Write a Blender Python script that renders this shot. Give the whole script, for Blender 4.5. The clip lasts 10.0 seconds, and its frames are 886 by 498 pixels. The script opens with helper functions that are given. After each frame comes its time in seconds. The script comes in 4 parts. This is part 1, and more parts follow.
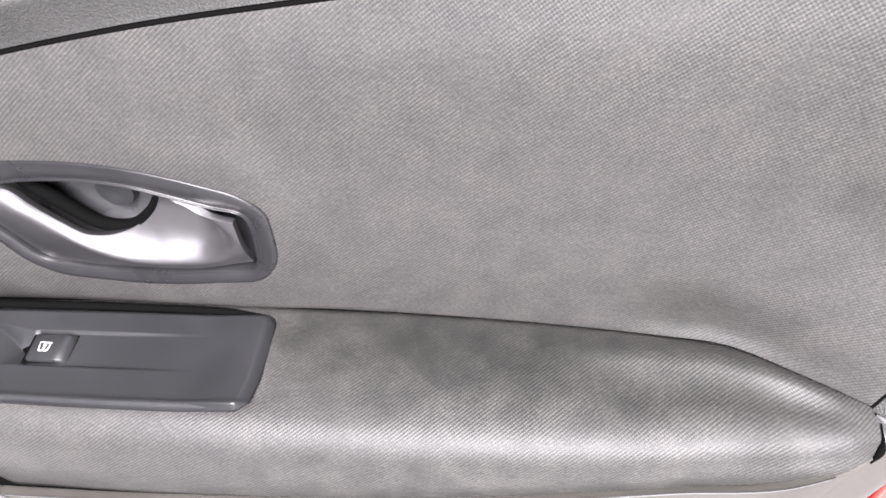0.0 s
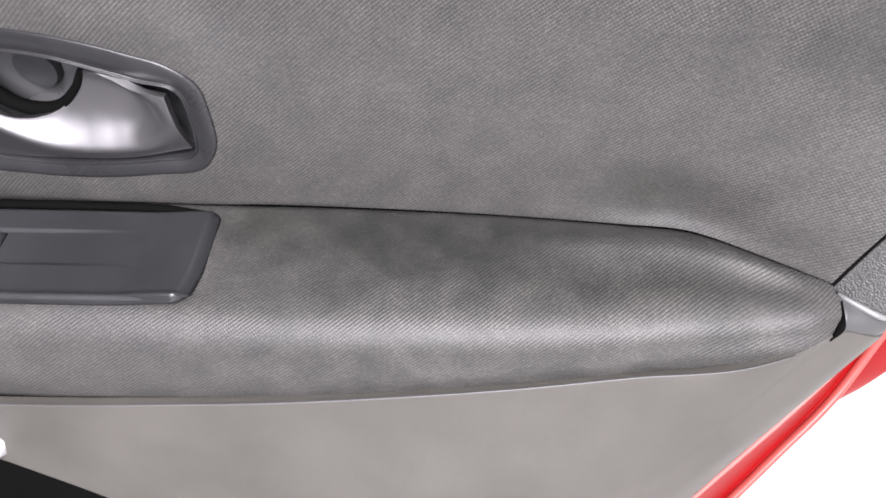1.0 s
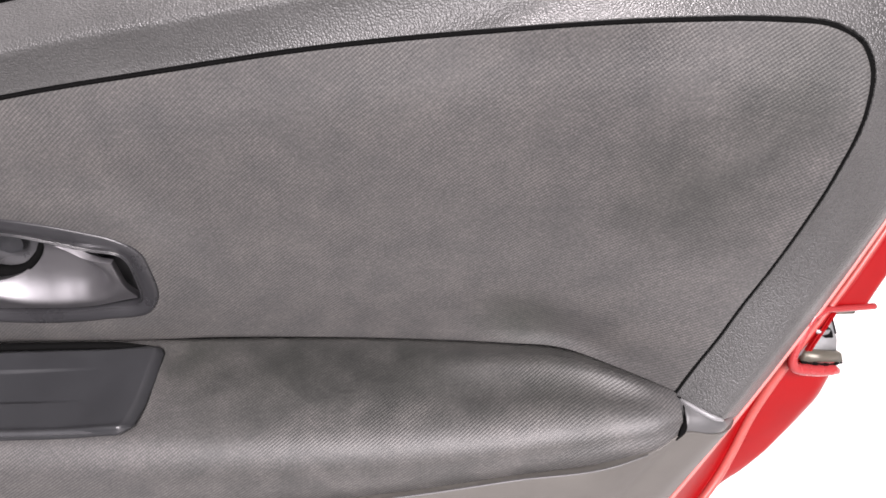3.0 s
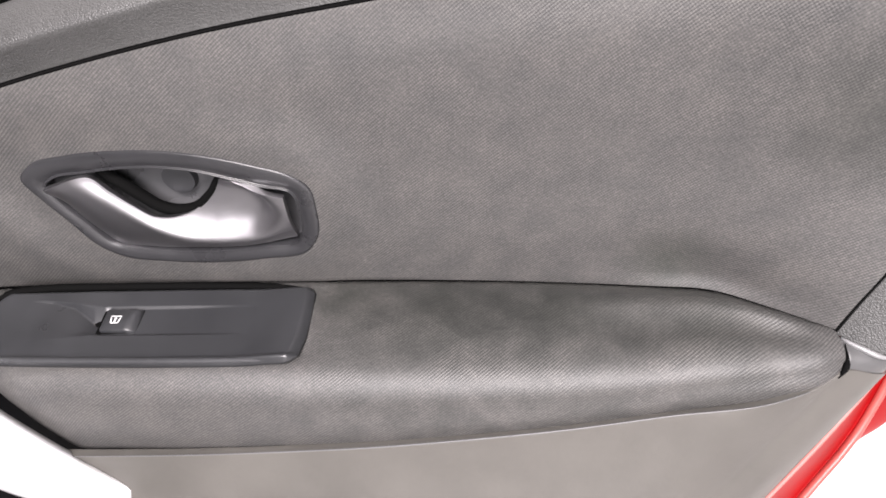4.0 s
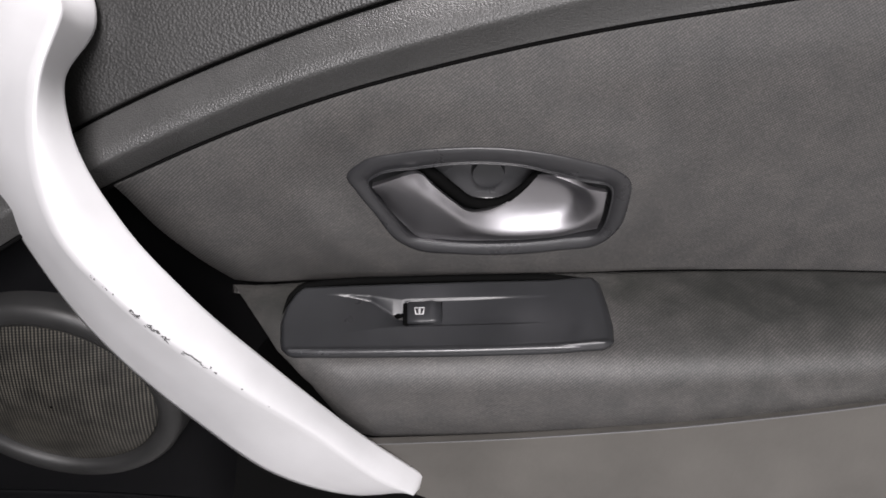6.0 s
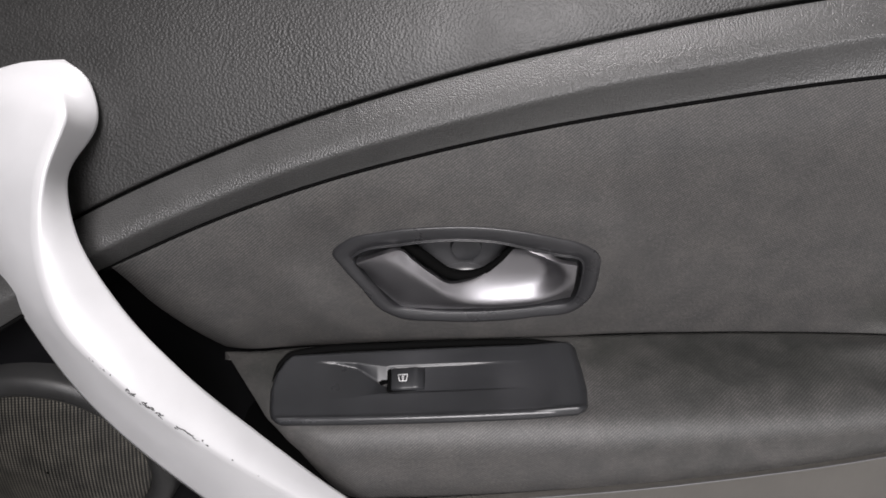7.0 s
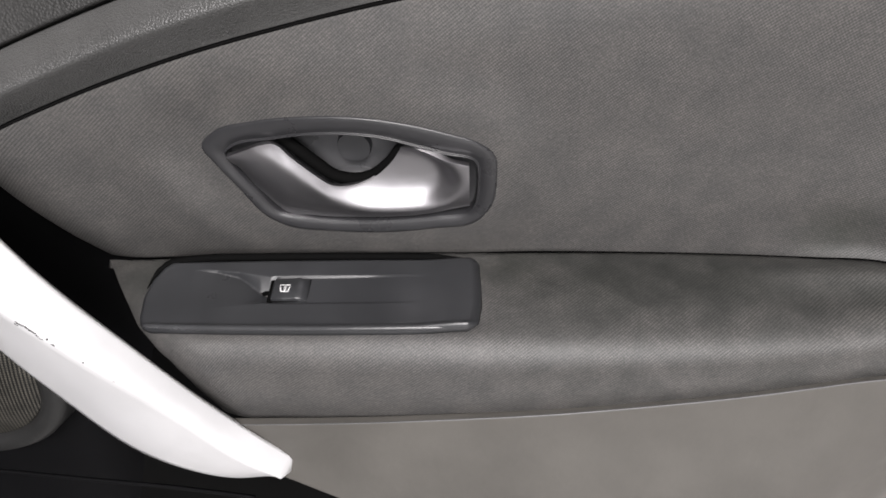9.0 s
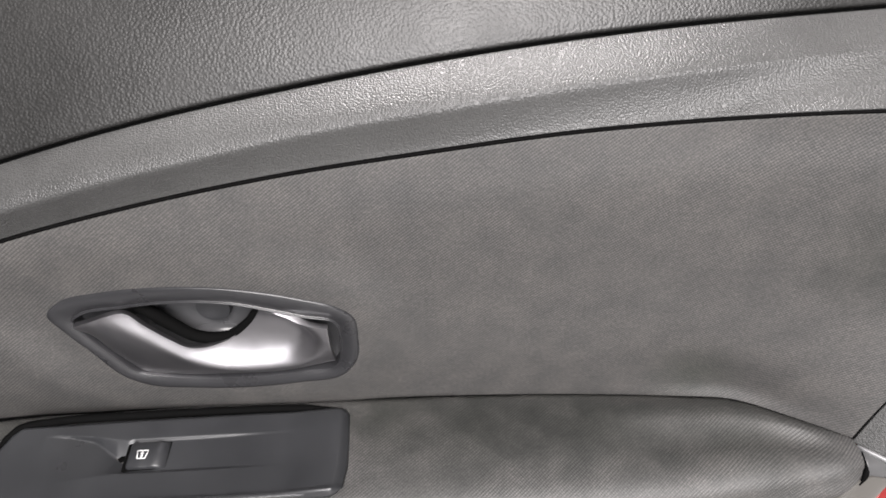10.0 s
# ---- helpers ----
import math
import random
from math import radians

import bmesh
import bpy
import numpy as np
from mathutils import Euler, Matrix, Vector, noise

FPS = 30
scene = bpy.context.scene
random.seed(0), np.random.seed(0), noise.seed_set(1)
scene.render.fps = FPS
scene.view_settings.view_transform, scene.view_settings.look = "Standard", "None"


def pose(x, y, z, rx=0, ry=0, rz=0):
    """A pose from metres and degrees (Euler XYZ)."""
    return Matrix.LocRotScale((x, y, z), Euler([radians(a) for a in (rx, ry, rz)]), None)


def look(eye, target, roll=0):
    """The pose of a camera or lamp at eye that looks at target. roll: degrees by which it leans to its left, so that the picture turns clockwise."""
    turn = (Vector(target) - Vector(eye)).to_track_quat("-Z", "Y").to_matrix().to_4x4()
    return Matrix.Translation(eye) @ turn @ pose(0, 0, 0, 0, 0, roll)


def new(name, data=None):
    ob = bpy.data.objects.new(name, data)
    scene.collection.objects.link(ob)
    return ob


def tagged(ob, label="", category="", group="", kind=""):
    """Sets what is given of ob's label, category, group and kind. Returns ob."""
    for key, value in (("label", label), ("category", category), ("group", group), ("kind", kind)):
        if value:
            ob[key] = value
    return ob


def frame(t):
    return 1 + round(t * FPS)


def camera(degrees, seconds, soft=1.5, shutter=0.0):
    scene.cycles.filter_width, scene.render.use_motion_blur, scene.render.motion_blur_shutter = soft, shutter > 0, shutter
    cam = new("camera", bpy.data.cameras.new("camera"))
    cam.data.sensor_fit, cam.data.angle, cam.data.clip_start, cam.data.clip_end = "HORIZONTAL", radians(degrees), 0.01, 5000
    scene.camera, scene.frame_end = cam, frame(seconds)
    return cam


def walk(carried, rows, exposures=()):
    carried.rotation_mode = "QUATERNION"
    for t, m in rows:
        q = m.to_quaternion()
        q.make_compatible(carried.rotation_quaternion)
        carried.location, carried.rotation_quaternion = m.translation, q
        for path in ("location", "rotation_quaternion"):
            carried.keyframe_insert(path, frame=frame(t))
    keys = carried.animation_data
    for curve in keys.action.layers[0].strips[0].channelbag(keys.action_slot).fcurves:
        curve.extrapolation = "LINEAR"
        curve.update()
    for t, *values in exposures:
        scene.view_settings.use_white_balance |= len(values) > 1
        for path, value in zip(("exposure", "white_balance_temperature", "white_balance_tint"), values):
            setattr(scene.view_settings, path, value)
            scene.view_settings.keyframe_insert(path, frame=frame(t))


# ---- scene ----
cam = camera(72.0, 10.0, 1.7, 0.0)
PATH = [
    (0, (0.0078, 0.0024, 0.9522), (0.0003, 0.4720, 0.7805), -0.38),
    (0.5, (-0.0073, 0.0083, 0.9359), (-0.0032, 0.4644, 0.7312), 0.24),
    (1, (0.0211, 0.0013, 0.9049), (0.0312, 0.4615, 0.7098), -0.15),
    (1.5, (0.0598, 0.0136, 0.9016), (0.0834, 0.4774, 0.7162), -0.91),
    (2, (0.0787, -0.0053, 0.9402), (0.0940, 0.4694, 0.7841), -2.58),
    (2.2, (0.0744, -0.0151, 0.9551), (0.1033, 0.4627, 0.8106), -1.99),
    (3.3, (0.0657, -0.0501, 0.9616), (0.0819, 0.4277, 0.8149), -2.16),
    (3.5, (0.0567, -0.0530, 0.9341), (0.0639, 0.4255, 0.7892), -1.77),
    (4, (-0.0057, -0.0632, 0.9261), (-0.0106, 0.4173, 0.7880), -2.69),
    (4.5, (-0.0950, -0.0491, 0.9049), (-0.0861, 0.4267, 0.7514), -2.34),
    (5, (-0.1847, -0.0325, 0.8979), (-0.1671, 0.4423, 0.7420), -3.51),
    (5.5, (-0.2154, -0.0330, 0.9129), (-0.1953, 0.4430, 0.7614), -3.25),
    (5.7, (-0.2181, -0.0568, 0.9211), (-0.1986, 0.4208, 0.7745), -2.59),
    (6.8, (-0.2323, -0.0889, 0.9732), (-0.2162, 0.3939, 0.8445), -2.63),
    (7, (-0.2114, -0.0908, 0.9729), (-0.1886, 0.3938, 0.8519), -3.02),
    (7.5, (-0.1325, -0.0941, 0.9713), (-0.1118, 0.3931, 0.8609), -3.05),
    (8, (-0.0810, -0.0991, 0.9761), (-0.0545, 0.3905, 0.8783), -3.03),
    (8.5, (-0.1108, -0.0983, 0.9273), (-0.1012, 0.3840, 0.7956), -2.18),
    (9, (-0.1226, -0.0683, 0.9166), (-0.1212, 0.4107, 0.7731), -2.18),
    (9.5, (-0.1189, -0.0506, 0.9592), (-0.1024, 0.4334, 0.8345), -3.10),
    (10, (-0.0658, -0.0553, 0.9817), (-0.0195, 0.4306, 0.8733), -2.44),
]
EXPOSURES = [(0, 1.33, 6500, 17), (0.5, 1.19, 6450, 17), (1, 0.72, 6450, 17), (1.5, 0.45, 6450, 17), (2, 0.74, 6550, 17), (2.2, 0.97, 6700, 18), (3.3, 0.43, 6700, 20), (3.5, 0.48, 6700, 20), (4, 0.8, 6750, 18), (4.5, 0.15, 6600, 16), (5, -0.46, 6620, 15), (5.5, -0.32, 6620, 15), (7, -0.51, 6620, 14), (7.5, 0.19, 6750, 14), (8, 0.35, 6700, 13), (8.5, 0.23, 6700, 13), (9, -0.03, 6700, 13), (9.5, 0.28, 6700, 13), (10, 0.34, 6700, 13)]
walk(cam, [(t, look(eye, target, roll)) for t, eye, target, roll in PATH], EXPOSURES)

# ---------------- world and light ----------------
world = bpy.data.worlds.new("world")
scene.world = world
world.use_nodes = True
world.node_tree.nodes["Background"].inputs[0].default_value = (0.85, 0.92, 1.0, 1)
world.node_tree.nodes["Background"].inputs[1].default_value = 0.15


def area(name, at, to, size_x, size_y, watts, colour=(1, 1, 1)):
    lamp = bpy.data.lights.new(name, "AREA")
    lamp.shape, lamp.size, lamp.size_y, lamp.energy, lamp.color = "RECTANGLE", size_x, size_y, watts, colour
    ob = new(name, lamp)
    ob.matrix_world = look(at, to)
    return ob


# Unseen area lamps, added and tuned to light the door and floor.
area("low_front_fill", (-0.1, -3.35, 1.35), (-0.1, 0.0, 0.95), 1.7, 2.0, 150, (0.97, 0.98, 1.0))
area("overhead_fill", (-0.02, 0.50, 2.86), (-0.02, 0.48, 1.0), 0.6, 0.25, 56, (1.0, 0.985, 0.99))
area("high_front_fill", (0.05, -3.0, 2.62), (0.0, 0.3, 0.9), 1.7, 0.7, 155, (1.0, 0.985, 0.985))
area("rear_floor_fill", (1.8, 2.5, 2.86), (1.8, 2.45, 0.0), 1.2, 0.5, 430, (1.0, 0.98, 0.97))

# ---------------- materials ----------------


def mat(name, colour=(0.5, 0.5, 0.5), rough=0.5, metal=0.0, spec=0.5):
    m = bpy.data.materials.new(name)
    m.use_nodes = True
    b = m.node_tree.nodes["Principled BSDF"]
    b.inputs["Base Color"].default_value = (*colour, 1)
    b.inputs["Roughness"].default_value = rough
    b.inputs["Metallic"].default_value = metal
    b.inputs["Specular IOR Level"].default_value = spec
    return m, m.node_tree.nodes, m.node_tree.links, b


def node(nodes, kind, **values):
    n = nodes.new(kind)
    for key, value in values.items():
        n.inputs[key.replace("_", " ")].default_value = value
    return n


def ramp(nodes, links, source, a, b, ca, cb):
    r = nodes.new("ShaderNodeValToRGB")
    r.color_ramp.elements[0].position, r.color_ramp.elements[1].position = a, b
    r.color_ramp.elements[0].color, r.color_ramp.elements[1].color = (*ca, 1), (*cb, 1)
    links.new(source, r.inputs[0])
    return r.outputs[0]


def mixed(nodes, links, kind, factor, a, b):
    m = nodes.new("ShaderNodeMix")
    m.data_type, m.blend_type = "RGBA", kind
    m.inputs[0].default_value = factor
    links.new(a, m.inputs[6])
    links.new(b, m.inputs[7])
    return m.outputs[2]


def maths(nodes, links, op, a, b=None):
    m = nodes.new("ShaderNodeMath")
    m.operation = op
    for i, v in enumerate((a, b)):
        if v is None:
            continue
        if isinstance(v, (int, float)):
            m.inputs[i].default_value = v
        else:
            links.new(v, m.inputs[i])
    return m.outputs[0]


def weave(name, base, angle, pitch, depth=1.0, rough=0.58, stains_and_shade=()):
    """Ribbed twill cloth on the sheet's own length and width in metres, worn and blotched."""
    m, nodes, links, b = mat(name, base, rough, 0.0, 0.6)
    uv = nodes.new("ShaderNodeUVMap")
    sep = nodes.new("ShaderNodeSeparateXYZ")
    links.new(uv.outputs[0], sep.inputs[0])

    def noise(scale, detail, rough=0.5):
        n = node(nodes, "ShaderNodeTexNoise", Scale=scale, Detail=detail, Roughness=rough)
        links.new(uv.outputs[0], n.inputs["Vector"])
        return n.outputs[0]

    wob, blot, patch, nap, fine, fleck = noise(30.0, 2.0), noise(11.0, 5.0, 0.62), noise(48.0, 4.0, 0.6), noise(26.0, 3.0), noise(950.0, 2.0), noise(420.0, 2.0)
    c, s = math.cos(radians(angle)), math.sin(radians(angle))
    along = maths(nodes, links, "ADD", maths(nodes, links, "MULTIPLY", sep.outputs[0], c), maths(nodes, links, "MULTIPLY", sep.outputs[1], s))
    cross = maths(nodes, links, "ADD", maths(nodes, links, "MULTIPLY", sep.outputs[0], -s), maths(nodes, links, "MULTIPLY", sep.outputs[1], c))
    along = maths(nodes, links, "ADD", along, maths(nodes, links, "MULTIPLY", wob, pitch * 0.7))
    rib = maths(nodes, links, "SINE", maths(nodes, links, "MULTIPLY", along, 2 * math.pi / pitch))
    knot = maths(nodes, links, "SINE", maths(nodes, links, "MULTIPLY", cross, 2 * math.pi / (pitch * 0.8)))
    height = maths(nodes, links, "ADD", maths(nodes, links, "MULTIPLY", rib, 0.36), maths(nodes, links, "MULTIPLY", knot, 0.15))
    wear = maths(nodes, links, "MULTIPLY_ADD", nap, 2.4)
    wear.node.inputs[2].default_value = -0.35
    wear.node.use_clamp = True
    height = maths(nodes, links, "ADD", maths(nodes, links, "MULTIPLY", height, wear), 0.5)
    dark, light = [k * max(0.1, 1 - 0.60 * depth) for k in base], [k * (1 + 0.68 * depth) for k in base]
    col = ramp(nodes, links, height, 0.05, 0.95, dark, light)
    col = mixed(nodes, links, "MULTIPLY", 0.5, col, ramp(nodes, links, fine, 0.3, 0.7, (0.35, 0.35, 0.35), (1.55, 1.52, 1.50)))
    col = mixed(nodes, links, "MULTIPLY", 0.5, col, ramp(nodes, links, fleck, 0.35, 0.72, (0.75, 0.75, 0.75), (1.5, 1.48, 1.45)))
    col = mixed(nodes, links, "MULTIPLY", 0.6, col, ramp(nodes, links, patch, 0.32, 0.68, (0.74, 0.75, 0.76), (1.24, 1.21, 1.18)))
    col = mixed(nodes, links, "MULTIPLY", 0.35, col, ramp(nodes, links, blot, 0.34, 0.66, (0.69, 0.70, 0.71), (1.17, 1.14, 1.11)))
    tc = nodes.new("ShaderNodeTexCoord")
    # Soft dark spots: real stains, plus shade painted into the cloth colour.
    for sx, sy, sz, radius, tone in stains_and_shade:
        far = nodes.new("ShaderNodeVectorMath")
        far.operation = "DISTANCE"
        links.new(tc.outputs["Object"], far.inputs[0])
        far.inputs[1].default_value = (sx, sy - 0.33, sz - 0.30)
        ragged = maths(nodes, links, "ADD", maths(nodes, links, "DIVIDE", far.outputs["Value"], radius), maths(nodes, links, "MULTIPLY", maths(nodes, links, "SUBTRACT", blot, 0.5), 0.8))
        ragged = maths(nodes, links, "ADD", ragged, maths(nodes, links, "MULTIPLY", maths(nodes, links, "SUBTRACT", patch, 0.5), 0.7))
        col = mixed(nodes, links, "MULTIPLY", 1.0, col, ramp(nodes, links, ragged, -0.1, 1.25, (tone * 0.97, tone * 1.03, tone * 0.96), (1.0, 1.0, 1.0)))
    links.new(col, b.inputs["Base Color"])
    bump = node(nodes, "ShaderNodeBump", Strength=0.4 * depth, Distance=0.0005)
    links.new(height, bump.inputs["Height"])
    links.new(bump.outputs[0], b.inputs["Normal"])
    return m


def grained(name, base, rough, scale, strength, blot_scale=9.0, rear=None):
    """Moulded plastic with a leather-like grain."""
    m, nodes, links, b = mat(name, base, rough, 0.0, 0.5)
    uv = nodes.new("ShaderNodeTexCoord")
    cells = nodes.new("ShaderNodeTexVoronoi")
    cells.feature = "SMOOTH_F1"
    cells.inputs["Smoothness"].default_value = 0.25
    cells.inputs["Scale"].default_value = scale
    warp = node(nodes, "ShaderNodeTexNoise", Scale=scale * 0.5, Detail=1.0)
    links.new(uv.outputs["Object"], warp.inputs["Vector"])
    add = nodes.new("ShaderNodeVectorMath")
    add.operation = "MULTIPLY_ADD"
    links.new(warp.outputs["Color"], add.inputs[0])
    add.inputs[1].default_value = (0.08 / scale,) * 3
    links.new(uv.outputs["Object"], add.inputs[2])
    links.new(add.outputs[0], cells.inputs["Vector"])
    blot = node(nodes, "ShaderNodeTexNoise", Scale=blot_scale, Detail=6.0, Roughness=0.65)
    links.new(uv.outputs["Object"], blot.inputs["Vector"])
    col = ramp(nodes, links, blot.outputs[0], 0.3, 0.7, [k * 0.8 for k in base], [k * 1.2 for k in base])
    col = mixed(nodes, links, "MULTIPLY", 0.24, col, ramp(nodes, links, cells.outputs["Distance"], 0.2, 0.7, (1.2, 1.2, 1.2), (0.35, 0.35, 0.35)))
    links.new(col, b.inputs["Base Color"])
    links.new(ramp(nodes, links, blot.outputs[0], 0.3, 0.75, (rough - 0.08,) * 3, (rough + 0.1,) * 3), b.inputs["Roughness"])
    bump = node(nodes, "ShaderNodeBump", Strength=strength, Distance=0.0009)
    links.new(ramp(nodes, links, cells.outputs["Distance"], 0.0, 0.8, (1, 1, 1), (0, 0, 0)), bump.inputs["Height"])
    if rear is not None:
        # the moulded grain gets rougher towards the door's rear end
        place = nodes.new("ShaderNodeSeparateXYZ")
        links.new(uv.outputs["Object"], place.inputs[0])
        links.new(ramp(nodes, links, place.outputs[0], 0.16, 0.27, (strength,) * 3, (rear,) * 3), bump.inputs["Strength"])
    links.new(bump.outputs[0], b.inputs["Normal"])
    return m


def worn(name, base, rough, metal=0.0, spec=0.5, scale=40.0, spread=0.12, bump_strength=0.05):
    """A smooth surface with slight dirt, scuffs and uneven gloss."""
    m, nodes, links, b = mat(name, base, rough, metal, spec)
    tc = nodes.new("ShaderNodeTexCoord")
    n1 = node(nodes, "ShaderNodeTexNoise", Scale=scale, Detail=6.0, Roughness=0.6)
    n2 = node(nodes, "ShaderNodeTexNoise", Scale=scale * 14, Detail=3.0)
    for n in (n1, n2):
        links.new(tc.outputs["Object"], n.inputs["Vector"])
    links.new(ramp(nodes, links, n1.outputs[0], 0.3, 0.7, [k * (1 - spread) for k in base], [min(1, k * (1 + spread)) for k in base]), b.inputs["Base Color"])
    links.new(ramp(nodes, links, n1.outputs[0], 0.25, 0.75, (max(0.03, rough - 0.08),) * 3, (rough + 0.1,) * 3), b.inputs["Roughness"])
    bump = node(nodes, "ShaderNodeBump", Strength=bump_strength, Distance=0.0005)
    links.new(n2.outputs[0], bump.inputs["Height"])
    links.new(bump.outputs[0], b.inputs["Normal"])
    return m


# Two stains; the third spot paints shade at the dent above the seam.
CLOTH = weave("charcoal_cloth", (0.0550, 0.0540, 0.0532), 127, 0.0017, depth=0.78, stains_and_shade=((0.198, 0.22, 0.893, 0.052, 0.48), (0.232, 0.205, 0.948, 0.042, 0.50), (0.13, 0.30, 0.805, 0.035, 0.8)))
# Real stains, deepened to paint shade on the armrest's top and left end.
CLOTH_ARM = weave("charcoal_arm_cloth", (0.0585, 0.0575, 0.0570), 127, 0.0017, depth=0.78, rough=0.52, stains_and_shade=((-0.02, 0.31, 0.778, 0.100, 0.46), (-0.075, 0.325, 0.786, 0.040, 0.62), (0.07, 0.30, 0.772, 0.095, 0.48), (0.15, 0.28, 0.770, 0.062, 0.50), (-0.315, 0.335, 0.787, 0.055, 0.50)))
GRAIN = grained("grained_plastic", (0.0175, 0.0173, 0.0166), 0.43, 640.0, 0.20)
GRAIN_EDGE = grained("fine_grained_plastic", (0.058, 0.058, 0.057), 0.39, 1000.0, 0.36, rear=0.62)
GREY = worn("smooth_grey_plastic", (0.066, 0.066, 0.067), 0.42, 0, 0.45, 20.0, 0.08, 0.1)
LOWER = worn("grey_lower_plastic", (0.085, 0.080, 0.073), 0.5, 0, 0.4, 14.0, 0.14, 0.25)
LIP_HIGHLIGHT = worn("lip_highlight_grey", (0.105, 0.105, 0.107), 0.38, 0, 0.5, 30.0)
EDGE_HIGHLIGHT = worn("edge_highlight_pale", (0.20, 0.20, 0.203), 0.30, 0, 0.5, 30.0)
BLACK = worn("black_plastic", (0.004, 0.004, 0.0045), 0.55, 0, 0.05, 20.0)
PIANO = worn("satin_black_plastic", (0.0230, 0.0238, 0.0260), 0.34, 0, 0.6, 25.0, 0.12, 0.02)
# Paler and glossier than the plate, to bring out the front lip's highlight.
PIANO_LIP = worn("lip_highlight_black", (0.045, 0.046, 0.049), 0.24, 0, 0.7, 25.0, 0.12, 0.02)
BEZEL = worn("dark_grey_bezel", (0.024, 0.024, 0.026), 0.30, 0, 0.5, 30.0)
CUP = worn("dark_cup", (0.066, 0.066, 0.069), 0.3, 0, 0.5, 30.0)
CHROME = worn("satin_chrome", (0.285, 0.279, 0.291), 0.41, 1.0, 0.5, 12.0, 0.05, 0.01)
SILVER = worn("silver_paint", (0.56, 0.56, 0.57), 0.36, 0.1, 0.5, 25.0, 0.04, 0.03)
CHIP = worn("chipped_undercoat", (0.07, 0.07, 0.07), 0.7)
RED = worn("red_car_paint", (0.225, 0.0030, 0.0038), 0.34, 0, 0.16, 18.0, 0.1, 0.02)
# Glossier, paler copy of the car paint, brightened for the notch lip's highlight.
RED_LIP_LIT = worn("lit_red_paint", (0.27, 0.025, 0.026), 0.22, 0, 0.5, 18.0, 0.1, 0.02)
EDGE_PALE = worn("pale_edge_highlight", (0.40, 0.13, 0.115), 0.45)
FOLD_PALE = worn("fold_highlight_red", (0.36, 0.07, 0.06), 0.35)
STEEL = worn("zinc_steel", (0.29, 0.295, 0.30), 0.42, 0.45, 0.5, 60.0, 0.2, 0.1)
STEEL_DARK = worn("yellow_zinc_steel", (0.12, 0.11, 0.088), 0.42, 0.45, 0.5, 60.0, 0.25, 0.1)
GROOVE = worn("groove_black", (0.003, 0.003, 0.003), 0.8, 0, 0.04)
SOOT = worn("soot_plastic", (0.018, 0.018, 0.018), 0.45, 0, 0.35, 30.0)
MESH_METAL = worn("grille_mesh", (0.092, 0.086, 0.076), 0.45, 0.3)
WHITE_INK = worn("white_ink", (0.75, 0.75, 0.75), 0.5)

# the grille's fine holes between crossing wires
nodes, links = MESH_METAL.node_tree.nodes, MESH_METAL.node_tree.links
spot = nodes.new("ShaderNodeTexCoord")
split = nodes.new("ShaderNodeSeparateXYZ")
links.new(spot.outputs["Object"], split.inputs[0])
lean = maths(nodes, links, "ADD", split.outputs[0], maths(nodes, links, "MULTIPLY", split.outputs[2], -0.22))
wire_a = maths(nodes, links, "SINE", maths(nodes, links, "MULTIPLY", lean, 2 * math.pi / 0.0026))
wire_b = maths(nodes, links, "SINE", maths(nodes, links, "MULTIPLY", split.outputs[2], 2 * math.pi / 0.0022))
wires = maths(nodes, links, "ADD", maths(nodes, links, "MULTIPLY", wire_a, 0.38), maths(nodes, links, "MULTIPLY", wire_b, 0.18))
wires = maths(nodes, links, "ADD", wires, 0.5)
patches = node(nodes, "ShaderNodeTexNoise", Scale=60.0, Detail=3.0)
links.new(spot.outputs["Object"], patches.inputs["Vector"])
wire_colour = ramp(nodes, links, wires, 0.35, 0.85, (0.006, 0.006, 0.006), (0.095, 0.090, 0.080))
wire_colour = mixed(nodes, links, "MULTIPLY", 0.7, wire_colour, ramp(nodes, links, patches.outputs[0], 0.35, 0.65, (0.45, 0.45, 0.42), (1.1, 1.08, 1.0)))
links.new(wire_colour, nodes["Principled BSDF"].inputs["Base Color"])
FLOOR = worn("pale_epoxy_floor", (0.28, 0.28, 0.276), 0.35, 0, 0.5, 2.0, 0.05, 0.02)
PAINT = worn("grey_wall_paint", (0.22, 0.22, 0.22), 0.7, 0, 0.3, 3.0, 0.05, 0.1)

# ---------------- mesh helpers ----------------


def smooth_curve(points, n):
    """n points on a smooth line through the given ones, evenly spaced along it."""
    p = np.array(points, float)
    d = np.r_[0, np.cumsum(np.linalg.norm(np.diff(p, axis=0), axis=1))]
    tangent = np.gradient(p, d, axis=0)
    fine = np.linspace(0, d[-1], 400)
    i = np.clip(np.searchsorted(d, fine, side="right") - 1, 0, len(d) - 2)
    h = (d[i + 1] - d[i])[:, None]
    t = ((fine - d[i]) / (d[i + 1] - d[i]))[:, None]
    q = (2 * t**3 - 3 * t**2 + 1) * p[i] + (t**3 - 2 * t**2 + t) * h * tangent[i] + (3 * t**2 - 2 * t**3) * p[i + 1] + (t**3 - t**2) * h * tangent[i + 1]
    e = np.r_[0, np.cumsum(np.linalg.norm(np.diff(q, axis=0), axis=1))]
    s = np.linspace(0, e[-1], n)
    return np.stack([np.interp(s, e, q[:, k]) for k in range(q.shape[1])], 1)


def closed_curve(points, n):
    p = list(points)
    k = len(p)
    long = smooth_curve(p[-3:] + p + p[:4], 400)
    a = np.argmin(np.linalg.norm(long[:200] - np.array(p[0]), axis=1))
    b = 200 + np.argmin(np.linalg.norm(long[200:] - np.array(p[0]), axis=1))
    return smooth_curve(long[a:b + 1], n + 1)[:-1]


